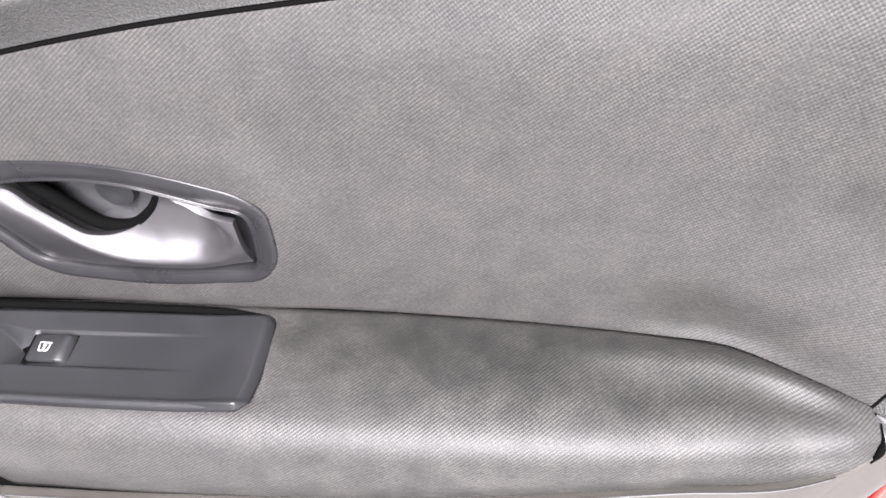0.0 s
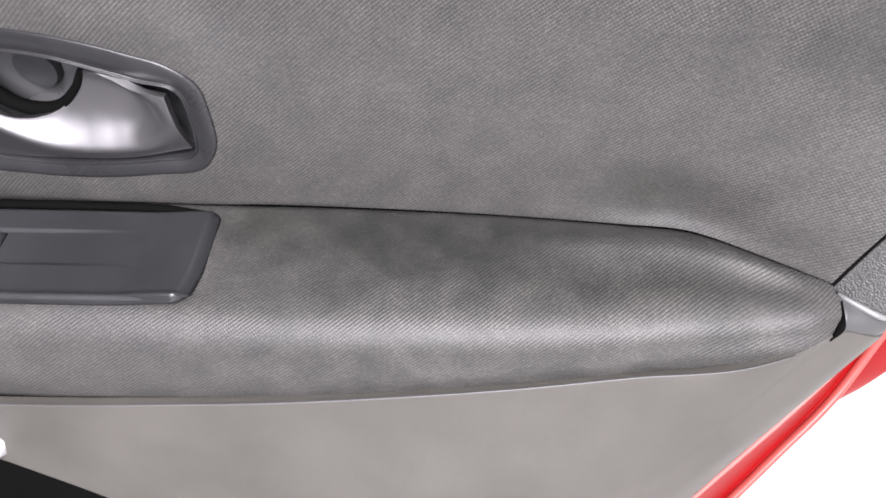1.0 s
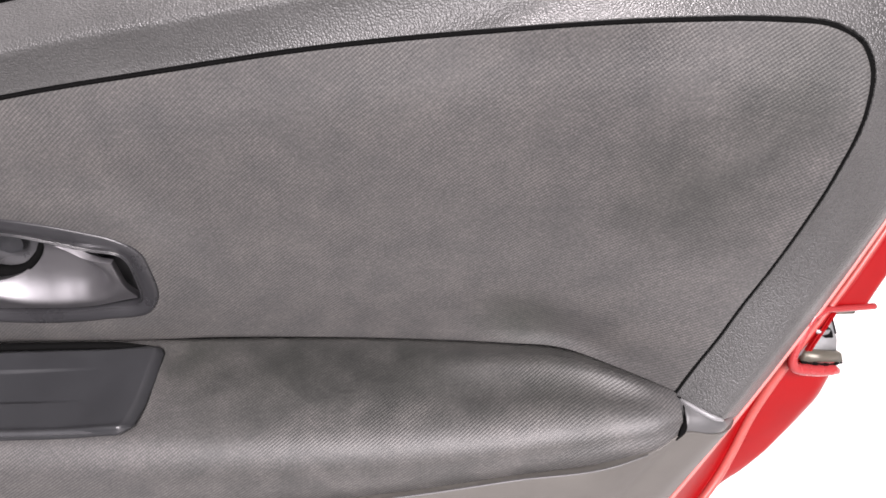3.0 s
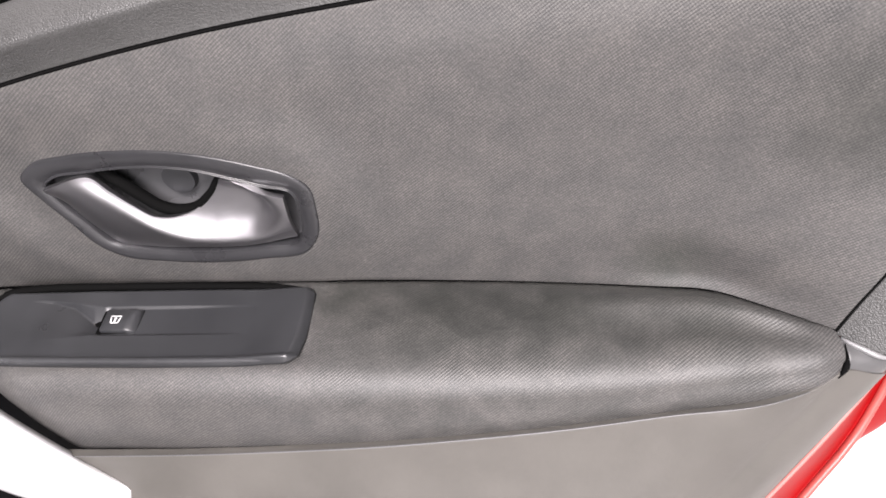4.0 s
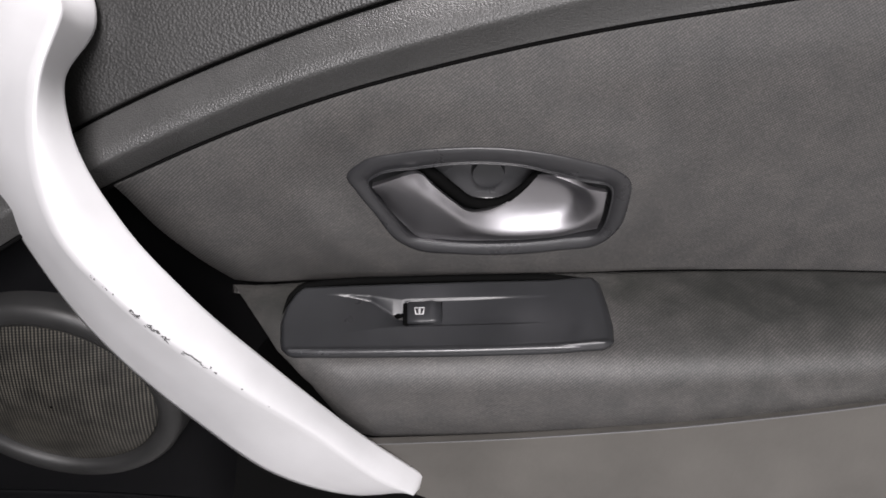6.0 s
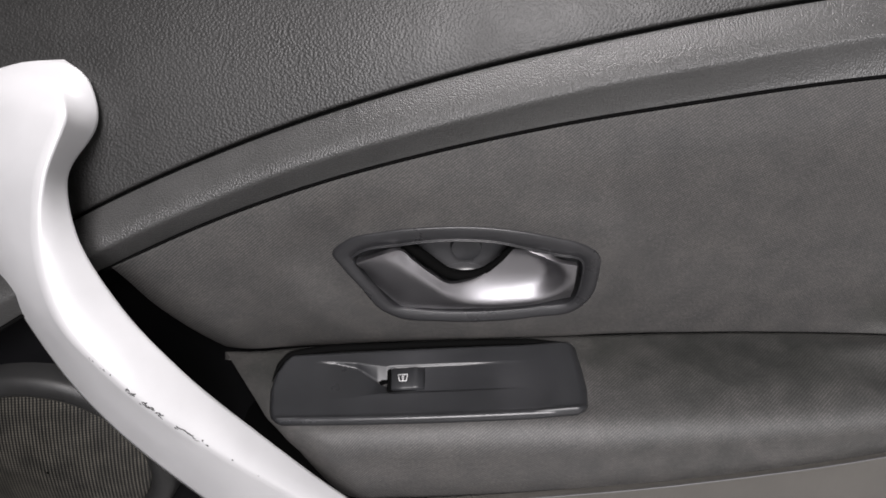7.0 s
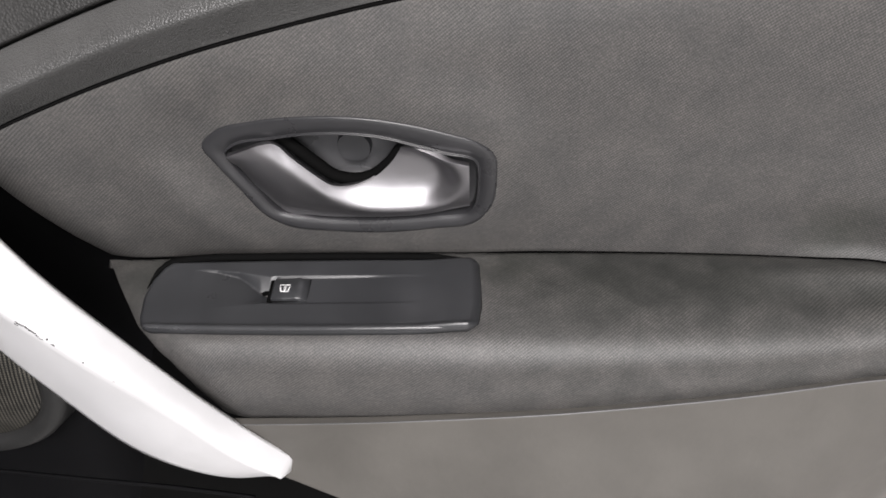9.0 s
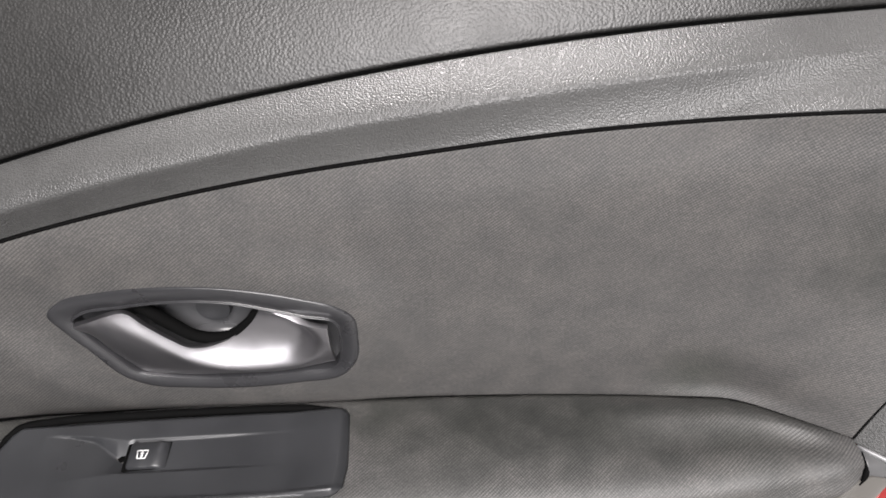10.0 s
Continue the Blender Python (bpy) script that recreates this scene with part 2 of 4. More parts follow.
def coons(bottom, top, left, right):
    """A sheet between four edge lines; bottom and top run left to right, left and right run upwards."""
    n, m = len(bottom), len(left)
    u, v = np.linspace(0, 1, n)[None, :, None], np.linspace(0, 1, m)[:, None, None]
    b, t, l, r = bottom[None], top[None], left[:, None], right[:, None]
    return (1 - v) * b + v * t + (1 - u) * l + u * r - ((1 - u) * (1 - v) * bottom[0] + u * (1 - v) * bottom[-1] + (1 - u) * v * top[0] + u * v * top[-1])


def fade_in(a, b, x):
    """0 at a, 1 at b, with soft ends."""
    k = np.clip((x - a) / (b - a), 0, 1)
    return k * k * (3 - 2 * k)


def normals(g):
    du, dv = np.gradient(g, axis=1), np.gradient(g, axis=0)
    n = np.cross(du, dv)
    n /= np.linalg.norm(n, axis=2, keepdims=True) + 1e-12
    return n


def part(name, bm, material, parent, label=""):
    me = bpy.data.meshes.new(name)
    bm.to_mesh(me)
    bm.free()
    me.materials.append(material)
    for p in me.polygons:
        p.use_smooth = True
    ob = new(name, me)
    ob.parent = parent
    if label:
        tagged(ob, label)
    return ob


def sheet(name, g, material, parent, label="", thick=0.006, bevel=0.002, keep=None, close=False, span=None):
    """A grid of places (rows x columns) as a sheet with thickness and rounded rims. Columns run to the right, rows upwards."""
    m, n = g.shape[:2]
    bm = bmesh.new()
    verts = [[bm.verts.new(g[i, j]) for j in range(n)] for i in range(m)]
    uv = bm.loops.layers.uv.new("UVMap")
    ulen = np.r_[0, np.cumsum(np.linalg.norm(np.diff(g[m // 2], axis=0), axis=1))]
    vlen = np.r_[0, np.cumsum(np.linalg.norm(np.diff(g[:, n // 2], axis=0), axis=1))]
    for i in range(m - 1):
        for j in range(n if close else n - 1):
            k = (j + 1) % n
            corners = (verts[i][j], verts[i][k], verts[i + 1][k], verts[i + 1][j])
            if keep is not None and not keep(sum((c.co for c in corners), Vector()) / 4):
                continue
            f = bm.faces.new(corners)
            for loop, (a, b) in zip(f.loops, ((i, j), (i, j + 1), (i + 1, j + 1), (i + 1, j))):
                loop[uv].uv = span[a, min(b, n - 1)] if span is not None else (ulen[min(b, n - 1)], vlen[a])
    for v in [v for v in bm.verts if not v.link_faces]:
        bm.verts.remove(v)
    ob = part(name, bm, material, parent, label)
    if thick:
        s = ob.modifiers.new("thickness", "SOLIDIFY")
        s.thickness, s.offset = thick, -1
    if bevel:
        b = ob.modifiers.new("rim", "BEVEL")
        b.width, b.segments, b.limit_method, b.angle_limit = bevel, 3, "ANGLE", radians(50)
    return ob


def tube(points, radius, sides=8):
    """A round bar along a line."""
    bm = bmesh.new()
    p = np.array(points, float)
    d = np.gradient(p, axis=0)
    rings = []
    for i in range(len(p)):
        t = Vector(d[i]).normalized()
        a = t.orthogonal().normalized() if abs(t.y) > 0.9 else t.cross(Vector((0, 1, 0))).normalized()
        b = t.cross(a)
        r = radius[i] if np.ndim(radius) else radius
        rings.append([bm.verts.new(Vector(p[i]) + float(r) * (math.cos(k * 2 * math.pi / sides) * a + math.sin(k * 2 * math.pi / sides) * b)) for k in range(sides)])
    for r, q in zip(rings, rings[1:]):
        for k in range(sides):
            bm.faces.new((r[k], r[(k + 1) % sides], q[(k + 1) % sides], q[k]))
    bm.faces.new(rings[0][::-1])
    bm.faces.new(rings[-1])
    bmesh.ops.recalc_face_normals(bm, faces=bm.faces)
    return bm


def box(lo, hi, m=Matrix(), bevel=0.0):
    bm = bmesh.new()
    c, s = [(a + b) / 2 for a, b in zip(lo, hi)], [b - a for a, b in zip(lo, hi)]
    bmesh.ops.create_cube(bm, size=1, matrix=Matrix.Translation(c) @ Matrix.Diagonal((*s, 1)))
    if bevel:
        bmesh.ops.bevel(bm, geom=bm.edges[:], offset=bevel, segments=3, affect="EDGES", profile=0.5)
    bm.transform(m)
    return bm


def inside(x, z, ring):
    hit = False
    for (x0, z0), (x1, z1) in zip(ring, np.roll(ring, -1, axis=0)):
        if (z0 > z) != (z1 > z) and x < x0 + (z - z0) * (x1 - x0) / (z1 - z0):
            hit = not hit
    return hit


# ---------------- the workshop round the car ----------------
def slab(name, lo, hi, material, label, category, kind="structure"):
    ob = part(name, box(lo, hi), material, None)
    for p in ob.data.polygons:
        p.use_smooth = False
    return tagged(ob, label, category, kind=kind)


slab("floor", (-4, -3.6, -0.1), (4.2, 4.2, 0.0), FLOOR, "glossy pale painted workshop floor", "floor")
slab("ceiling", (-4, -3.6, 3.0), (4.2, 4.2, 3.1), PAINT, "plain grey workshop ceiling", "ceiling")
slab("wall_north", (-4, 4.1, 0), (4.2, 4.2, 3.0), PAINT, "plain grey painted workshop wall", "wall")
slab("wall_west", (-4.1, -3.6, 0), (-4, 4.2, 3.0), PAINT, "plain grey painted workshop wall", "wall")
slab("wall_east", (4.2, -3.6, 0), (4.3, 4.2, 3.0), PAINT, "plain grey painted workshop wall", "wall")
slab("wall_south_a", (-4, -3.6, 0), (-1.0, -3.5, 3.0), PAINT, "grey wall beside the workshop doorway", "wall")
slab("wall_south_b", (0.8, -3.6, 0), (4.2, -3.5, 3.0), PAINT, "grey wall beside the workshop doorway", "wall")
slab("wall_south_c", (-1.0, -3.6, 2.4), (0.8, -3.5, 3.0), PAINT, "grey wall over the workshop doorway", "wall")

# Added out of view: carries the door and blocks light from its left.
slab("unseen_body_block", (-1.10, -1.45, 0.0), (-0.799, 1.3, 1.40), BLACK, "plain dark block standing in for the unseen car body", "car body")

# ---------------- the car door ----------------
door = tagged(new("car_door"), "open red car door with charcoal cloth trim and silver pull handle", "car door")
door.location = (0, 0.33, 0.30)
HOME = Matrix.Translation(door.location)


def add(name, bm, material, parent=None, label=""):
    """A piece of the door, given in world places."""
    parent = parent or door
    bm.transform(HOME.inverted())
    return part(name, bm, material, parent, label)


def add_sheet(name, g, material, parent=None, label="", **more):
    keep = more.pop("keep", None)
    origin = np.array(HOME.translation)
    if keep is not None:
        more["keep"] = lambda c: keep(c + HOME.translation)
    return sheet(name, g - origin, material, parent or door, label, **more)


# feature lines, left to right or upwards
SEAM_HIGH = [(-0.7500, 0.3001, 0.6997), (-0.5998, 0.2953, 0.8146), (-0.4797, 0.2901, 0.8834), (-0.3836, 0.2883, 0.9266), (-0.2870, 0.2857, 0.9595), (-0.1891, 0.2779, 0.9836), (-0.0950, 0.2716, 1.0001), (-0.0049, 0.2657, 1.0122), (0.0814, 0.2600, 1.0202), (0.1641, 0.2545, 1.0247), (0.2500, 0.2568, 1.0288), (0.3365, 0.2606, 1.0316), (0.4595, 0.2672, 1.0338)]
SEAM_LOW = [(-0.7503, 0.2920, 0.6190), (-0.6001, 0.2912, 0.7643), (-0.5000, 0.2908, 0.8316), (-0.4201, 0.2903, 0.8720), (-0.3453, 0.2892, 0.9019), (-0.2705, 0.2838, 0.9246), (-0.1954, 0.2769, 0.9410), (-0.1204, 0.2683, 0.9534), (-0.0452, 0.2588, 0.9621), (0.0298, 0.2464, 0.9695), (0.1050, 0.2321, 0.9733), (0.1799, 0.2061, 0.9740), (0.2163, 0.1997, 0.9725), (0.2360, 0.1976, 0.9698), (0.2485, 0.1972, 0.9630)]
REAR_SEAM = [(0.2167, 0.2652, 0.7697), (0.2238, 0.2579, 0.7908), (0.2319, 0.2504, 0.8122), (0.2393, 0.2434, 0.8341), (0.2469, 0.2354, 0.8558), (0.2528, 0.2238, 0.8818), (0.2560, 0.2109, 0.9086), (0.2564, 0.1992, 0.9380), (0.2545, 0.1975, 0.9530), (0.2485, 0.1972, 0.9630)]
REAR_EDGE = [(0.2722, 0.2915, 0.7345), (0.2847, 0.2924, 0.7518), (0.3070, 0.2940, 0.785), (0.3286, 0.2955, 0.8179), (0.3488, 0.2972, 0.851), (0.3683, 0.2989, 0.884), (0.3865, 0.3006, 0.917), (0.4038, 0.3023, 0.9502), (0.430, 0.300, 1.0), (0.4595, 0.290, 1.033)]
joint = smooth_curve(SEAM_LOW + REAR_SEAM[::-1][1:], 360)
turn = np.argmin(np.linalg.norm(joint - np.array(SEAM_LOW[-1]), axis=1))
SEAM_LOW, REAR_SEAM = [tuple(c) for c in joint[:turn + 1]], [tuple(c) for c in joint[turn:][::-1]]
ARM_BACK = [(-0.3588, 0.3438, 0.7945), (-0.3211, 0.3531, 0.7919), (-0.2652, 0.3507, 0.7916), (-0.2095, 0.3470, 0.7926), (-0.1538, 0.3425, 0.7925), (-0.0980, 0.3388, 0.7913), (-0.0422, 0.3352, 0.7905), (0.0138, 0.3301, 0.7895), (0.0697, 0.3229, 0.7883), (0.1252, 0.3124, 0.7868), (0.1593, 0.3011, 0.7865), (0.1874, 0.2854, 0.7806), (0.2171, 0.2661, 0.7732)]
ARM_LOW = [(-0.3601, 0.2982, 0.6918), (-0.3003, 0.2933, 0.6934), (-0.2405, 0.2880, 0.6946), (-0.1806, 0.2827, 0.6963), (-0.1207, 0.2777, 0.6992), (-0.0606, 0.2726, 0.7031), (-0.0005, 0.2675, 0.7091), (0.0597, 0.2621, 0.7167), (0.1199, 0.2564, 0.7268), (0.1804, 0.2495, 0.7378), (0.2060, 0.2490, 0.7437), (0.2185, 0.2526, 0.7516)]
ARM_EDGE = [(-0.3282, 0.2758, 0.7511), (-0.2676, 0.2725, 0.7496), (-0.1970, 0.2681, 0.7492), (-0.1365, 0.2646, 0.7477), (-0.0759, 0.2617, 0.7471), (-0.0154, 0.2587, 0.7473), (0.0450, 0.2556, 0.7485), (0.1052, 0.2525, 0.7514), (0.1551, 0.2506, 0.7564), (0.1947, 0.2508, 0.7589), (0.2193, 0.2560, 0.7622)]

# the handle's bezel lies on a plane that leans inwards
BX, BZ, B0 = -0.0917, -0.4784, 0.7045
BN = Vector((BX, -1.0, BZ)).normalized()


def on_bezel(x, z, h=0.0):
    return np.array(Vector((x, BX * x + BZ * z + B0, z)) + BN * float(h))


OUTER = closed_curve([(-0.266, 0.875), (-0.2565, 0.8832), (-0.230, 0.8890), (-0.200, 0.8908), (-0.172, 0.8898), (-0.147, 0.8861), (-0.118, 0.8788), (-0.099, 0.8722), (-0.0893, 0.8645), (-0.0876, 0.850), (-0.0900, 0.8308), (-0.098, 0.8203), (-0.129, 0.8143), (-0.1625, 0.8120), (-0.197, 0.8138), (-0.2265, 0.8188), (-0.2375, 0.826), (-0.251, 0.8475), (-0.261, 0.864)], 120)
INNER = closed_curve([(-0.2533, 0.870), (-0.2478, 0.8738), (-0.223, 0.8777), (-0.197, 0.8798), (-0.176, 0.8792), (-0.156, 0.8764), (-0.137, 0.8708), (-0.118, 0.8650), (-0.1005, 0.8602), (-0.0986, 0.8446), (-0.1022, 0.8273), (-0.1255, 0.8230), (-0.160, 0.8204), (-0.193, 0.8213), (-0.215, 0.8243), (-0.2276, 0.8278), (-0.2390, 0.843), (-0.2505, 0.862)], 120)
OUTER = OUTER.mean(0) + (OUTER - OUTER.mean(0)) * np.array([1.014, 1.022])
HOLE = (OUTER + INNER) / 2

# cloth insert
gap = 0.0012
top = smooth_curve([(-0.4017, 0.2895, 0.8805)] + [c for c in SEAM_LOW if c[0] > -0.38], 170) + np.array([0, 0, -0.0011])
bottom = smooth_curve(ARM_BACK, 170) + np.array([0, 0.002, 0.0001])
left = smooth_curve([tuple(bottom[0]), (-0.3745, 0.324, 0.8200), (-0.390, 0.309, 0.8450), tuple(top[0])], 60)
right = smooth_curve(REAR_SEAM, 60) + np.array([-gap, 0, 0])
right[0], right[-1] = bottom[-1], top[-1]
cloth = coons(bottom, top, left, right)
n = normals(cloth)
x, z = cloth[..., 0], cloth[..., 2]
dent = 0.0050 * np.exp(-(((x - 0.145) / 0.048) ** 2) - ((z - 0.798 + 0.25 * (x - 0.145)) / 0.022) ** 2)
swell = 0.001 * np.sin(np.pi * np.linspace(0, 1, 60))[:, None] ** 0.7
rise = np.clip(np.linspace(0, 1, 60) / 0.06, 0, 1)[:, None]
dent *= rise * rise * (3 - 2 * rise)
cloth = cloth + n * (swell - dent)[..., None]
x, z = cloth[..., 0], cloth[..., 2]
reach = np.min(np.hypot(x[..., None] - OUTER[:, 0], z[..., None] - OUTER[:, 1]), axis=-1)
within = np.array([[inside(a, b, OUTER) for a, b in zip(*pair)] for pair in zip(x, z)])
hold = fade_in(0.040, 0.004, np.where(within, 0, reach))
wrap = np.clip(1 - np.arange(170) / 9, 0, 1)[None] ** 2 * (1 - np.linspace(0, 1, 60)[:, None] ** 5)
cloth = cloth + wrap[..., None] * np.array([-0.0030, 0.0120, 0])
cloth[..., 1] += hold * (BX * x + BZ * z + B0 - 0.0004 - cloth[..., 1])
add_sheet("cloth_insert", cloth, CLOTH, label="charcoal ribbed cloth insert, faintly stained, with shade painted at its dent", thick=0.006, bevel=0.0022, span=np.stack([cloth[..., 0] * 1.06, cloth[..., 2] * 1.12], -1), keep=lambda c: not inside(c.x, c.z, HOLE))

# frame of grained trim above and behind the cloth
inner = np.r_[smooth_curve(SEAM_LOW, 190), smooth_curve(REAR_SEAM[::-1], 80)[1:]] 
run = np.gradient(inner, axis=0)
across = np.stack([-run[:, 2], 0 * run[:, 0], run[:, 0]], 1)
inner += across / np.linalg.norm(across, axis=1, keepdims=True) * gap * 1.15
high = smooth_curve(SEAM_HIGH, 190) + np.array([0, 0, -gap])
rear = smooth_curve(REAR_EDGE[::-1], 80)[1:]
k = np.clip((np.arange(79) / 25), 0, 1)[:, None]
outer = np.r_[high, rear * k + (1 - k) * (high[-1] + np.arange(1, 80)[:, None] * (rear[24] - high[-1]) / 25)]
rows = 36
v = np.linspace(0, 1, rows)[:, None, None]
frame_sheet = inner[None] * (1 - v) + outer[None] * v
n = normals(frame_sheet)
along = np.linspace(0, 1, inner.shape[0])[None, :]
w = v[..., 0]
crease = np.interp(along, [0, 0.35, 0.65], [0.40, 0.36, 0.29])
ridge = 0.0155 * np.mean([np.where(q < crease, np.clip(q / crease, 0, 1), np.cos(np.clip((q - crease) / (1 - crease), 0, 1) * np.pi / 2) ** 0.9) for q in (w + d for d in np.linspace(-0.035, 0.035, 9))], axis=0)
ridge = (ridge - ridge[0] * (1 - w) - ridge[-1] * w) * fade_in(0.78, 0.67, along)
roll = 0.0185 * np.mean([np.interp(w + d, [0, 0.20, 0.30, 1], [0, 1, 0.97, 0]) for d in np.linspace(-0.05, 0.05, 7)], axis=0) * fade_in(0.700, 0.84, along)
ends = np.clip(np.minimum(w, 1 - w) / 0.06, 0, 1)
frame_sheet = frame_sheet + n * (ridge + roll * ends)[..., None]
cap = np.array((0.2400, 0.2535, 0.7600)) - frame_sheet[8, -1]
reach = fade_in(inner.shape[0] - 26, inner.shape[0] - 1, np.arange(inner.shape[0]))[None] * np.interp(w, [0, 0.12, 0.23, 0.36, 1], [0, 0.55, 1, 0.75, 0])
frame_sheet = frame_sheet + cap * reach[..., None]
strip_end = frame_sheet[:, -1]
add_sheet("trim_frame", frame_sheet, GRAIN_EDGE, label="dark grey leather-grained plastic trim strip", thick=0.008, bevel=0.002)

# upper trim under the window
base = smooth_curve(SEAM_HIGH, 150) + np.array([0, 0, gap])
profile = [(0, 0, 0), (0, 0.006, 0.03), (0, 0.018, 0.065), (0, 0.036, 0.095), (0, 0.062, 0.118), (0, 0.10, 0.130), (0, 0.15, 0.134)]
profile = smooth_curve(profile, 24)
upper = base[None] + profile[:, None] * np.stack([np.ones(150), np.ones(150), (1.17 - base[:, 2]) / 0.134], 1)[None]
add_sheet("upper_trim", upper, GRAIN, label="dark leather-grained upper door trim", thick=0.008, bevel=0.002)

# black backing added to close the door and stop light through the joints
far = smooth_curve([(0.02, 0.34, 0.40), (0.145, 0.335, 0.565), (0.2383, 0.335, 0.686), (0.3301, 0.340, 0.818), (0.40, 0.345, 0.95), (0.45, 0.36, 1.10)], 40)
near = np.stack([np.full(40, -0.82), np.full(40, 0.43), far[:, 2]], 1)
w = np.linspace(0, 1, 40)[None, :, None]
hollow = near[:, None] * (1 - w) + far[:, None] * w
hollow[..., 1] += 0.045 * np.sin(np.pi * w[..., 0])
add_sheet("leak_backing", hollow, GROOVE, thick=0.004, bevel=0)

# black backing behind the joints
for name, line, depth, width in (("upper_joint", SEAM_HIGH, 0.010, 0.0054), ("cloth_joint", SEAM_LOW, 0.0012, 0.0013), ("armrest_joint", ARM_BACK[1:], 0.009, 0.0056), ("rear_joint", REAR_SEAM, 0.0012, 0.0014)):
    add(name, tube(smooth_curve(line, 90) + np.array([0, depth, 0]), width, 8), GROOVE)

# armrest
back = smooth_curve(ARM_BACK, 150) + np.array([0, -0.001, -0.0008])
low = smooth_curve(ARM_LOW, 150) + np.array([0, 0.0018, 0.0])
edge_line = np.array(ARM_EDGE)
rows = []
for i in range(150):
    b, l = back[i], low[i]
    mid_x = b[0] + (l[0] - b[0]) * 0.5
    e = np.array([mid_x, *(np.interp(mid_x, edge_line[:, 0], edge_line[:, k]) for k in (1, 2))])
    e[1] = min(e[1], l[1] - 0.0010)
    e[2] = np.clip(e[2], l[2] + 0.3 * (b[2] - l[2]), b[2] - 0.15 * (b[2] - l[2]))
    fold = min(1, i / 14)
    crown = np.array([0, -0.0030, 0.0040]) * np.clip((b[1] - e[1]) / 0.06, 0, 1)
    out = np.array([0, b[2] - e[2], b[1] - e[1]])
    out = out / np.linalg.norm(out) * np.array([0, -1, 1]) * 0.0028 * fade_in(0.05, 0.11, b[0]) * fade_in(0.214, 0.180, b[0])
    top_face = [b + (e - b) * k + crown * math.sin(math.pi * k) + out * (math.exp(-(((k - 0.20) / 0.13) ** 2)) - 0.75 * math.exp(-(((k - 0.52) / 0.16) ** 2))) for k in (0.08, 0.16, 0.25, 0.35, 0.45, 0.55, 0.66, 0.78)]
    start, past = top_face[-1], e + (l - e) * 0.34
    turn = [(1 - k) ** 2 * start + 2 * k * (1 - k) * (e + crown * 0.12) + k * k * past for k in np.linspace(0.14, 1, 8)]
    section = [b + np.array([0, 0.0004 + 0.0136 * fold, -0.0004 - 0.0096 * fold]), b, *top_face, *turn, e + (l - e) * 0.68 + np.array([0, -0.0010, 0]), l]
    rows.append(smooth_curve(section, 52))
arm = np.transpose(np.array(rows), (1, 0, 2))[::-1]
shift = np.interp(np.linspace(0, 1, 52), [0, 0.38, 0.55, 1.0], [0.085, 0.062, 0.040, 0.0])
fade = np.linspace(1, 0, 150)
arm[..., 0] += shift[:, None] * fade[None] ** 2
arm = arm + (np.clip(1 - np.arange(150) / 8, 0, 1) ** 2)[None, :, None] * np.array([-0.0030, 0.0110, -0.0015])
n = normals(arm)
pocket = fade_in(-0.350, -0.328, arm[..., 0]) * fade_in(-0.078, -0.100, arm[..., 0]) * (fade_in(0.40, 0.50, np.linspace(0, 1, 52)) * fade_in(0.90, 0.80, np.linspace(0, 1, 52)))[:, None]
arm = arm - n * (0.0012 * pocket)[..., None]
run = np.cumsum(np.r_[np.zeros((1, 150)), np.linalg.norm(np.diff(arm, axis=0), axis=2)], axis=0)
add_sheet("armrest", arm, CLOTH_ARM, span=np.stack([arm[..., 0], run - run[26]], -1), label="padded armrest in charcoal ribbed cloth, stained and darkened for shade on top", thick=0.006, bevel=0.0015)

# lower trim
over = smooth_curve(ARM_LOW[1:-2] + [(0.205, 0.2515, 0.7458), (0.218, 0.2540, 0.7525), (0.238, 0.2575, 0.7480), (0.258, 0.2750, 0.7390), (0.2700, 0.2915, 0.7335)], 140) + np.array([0, -0.0022, -0.0004])
foot = smooth_curve([(-0.280, 0.300, 0.6560), (-0.25, 0.296, 0.6505), (-0.2133, 0.294, 0.634), (-0.175, 0.293, 0.613), (-0.12, 0.292, 0.57), (-0.05, 0.29, 0.50), (0.03, 0.288, 0.43), (0.06, 0.287, 0.40)], 140)
lleft = smooth_curve([tuple(foot[0]), (-0.291, 0.2985, 0.673), tuple(over[0])], 50)
lright = smooth_curve([tuple(foot[-1]), (0.10, 0.285, 0.50), (0.145, 0.2848, 0.565), (0.186, 0.2865, 0.62), (0.2383, 0.2901, 0.686), tuple(over[-1])], 50)
add_sheet("lower_trim", coons(foot, over, lleft, lright), LOWER, label="plain grey moulded plastic lower trim", thick=0.006, bevel=0.0018)

lip = over[:118]
# Thin paler tube draws the bright highlight along the trim's top edge.
add("trim_lip", tube(lip + np.array([0, -0.0004, 0.0002]), np.interp(np.arange(118), [0, 20, 60, 100, 117], [0.0002, 0.0004, 0.0006, 0.0005, 0.0003]), 8), LIP_HIGHLIGHT, label="fine moulded lip along the lower trim, paler for its edge highlight")

edge_top = smooth_curve(strip_end[::5], 24) + np.array([0, 0.0006, -0.0007])
edge_low = smooth_curve([(0.2172, 0.2530, 0.7520), (0.238, 0.2560, 0.7478), (0.256, 0.2735, 0.7390), (0.2685, 0.2905, 0.7345)], 24)
corner = coons(edge_low, edge_top, smooth_curve([tuple(edge_low[0]), (0.2200, 0.2560, 0.7600), tuple(edge_top[0])], 12), smooth_curve([tuple(edge_low[-1]), tuple((edge_low[-1] + edge_top[-1]) / 2), tuple(edge_top[-1])], 12))
add_sheet("trim_corner", corner, GREY, label="smooth grey plastic corner behind the armrest tip", thick=0.003, bevel=0)

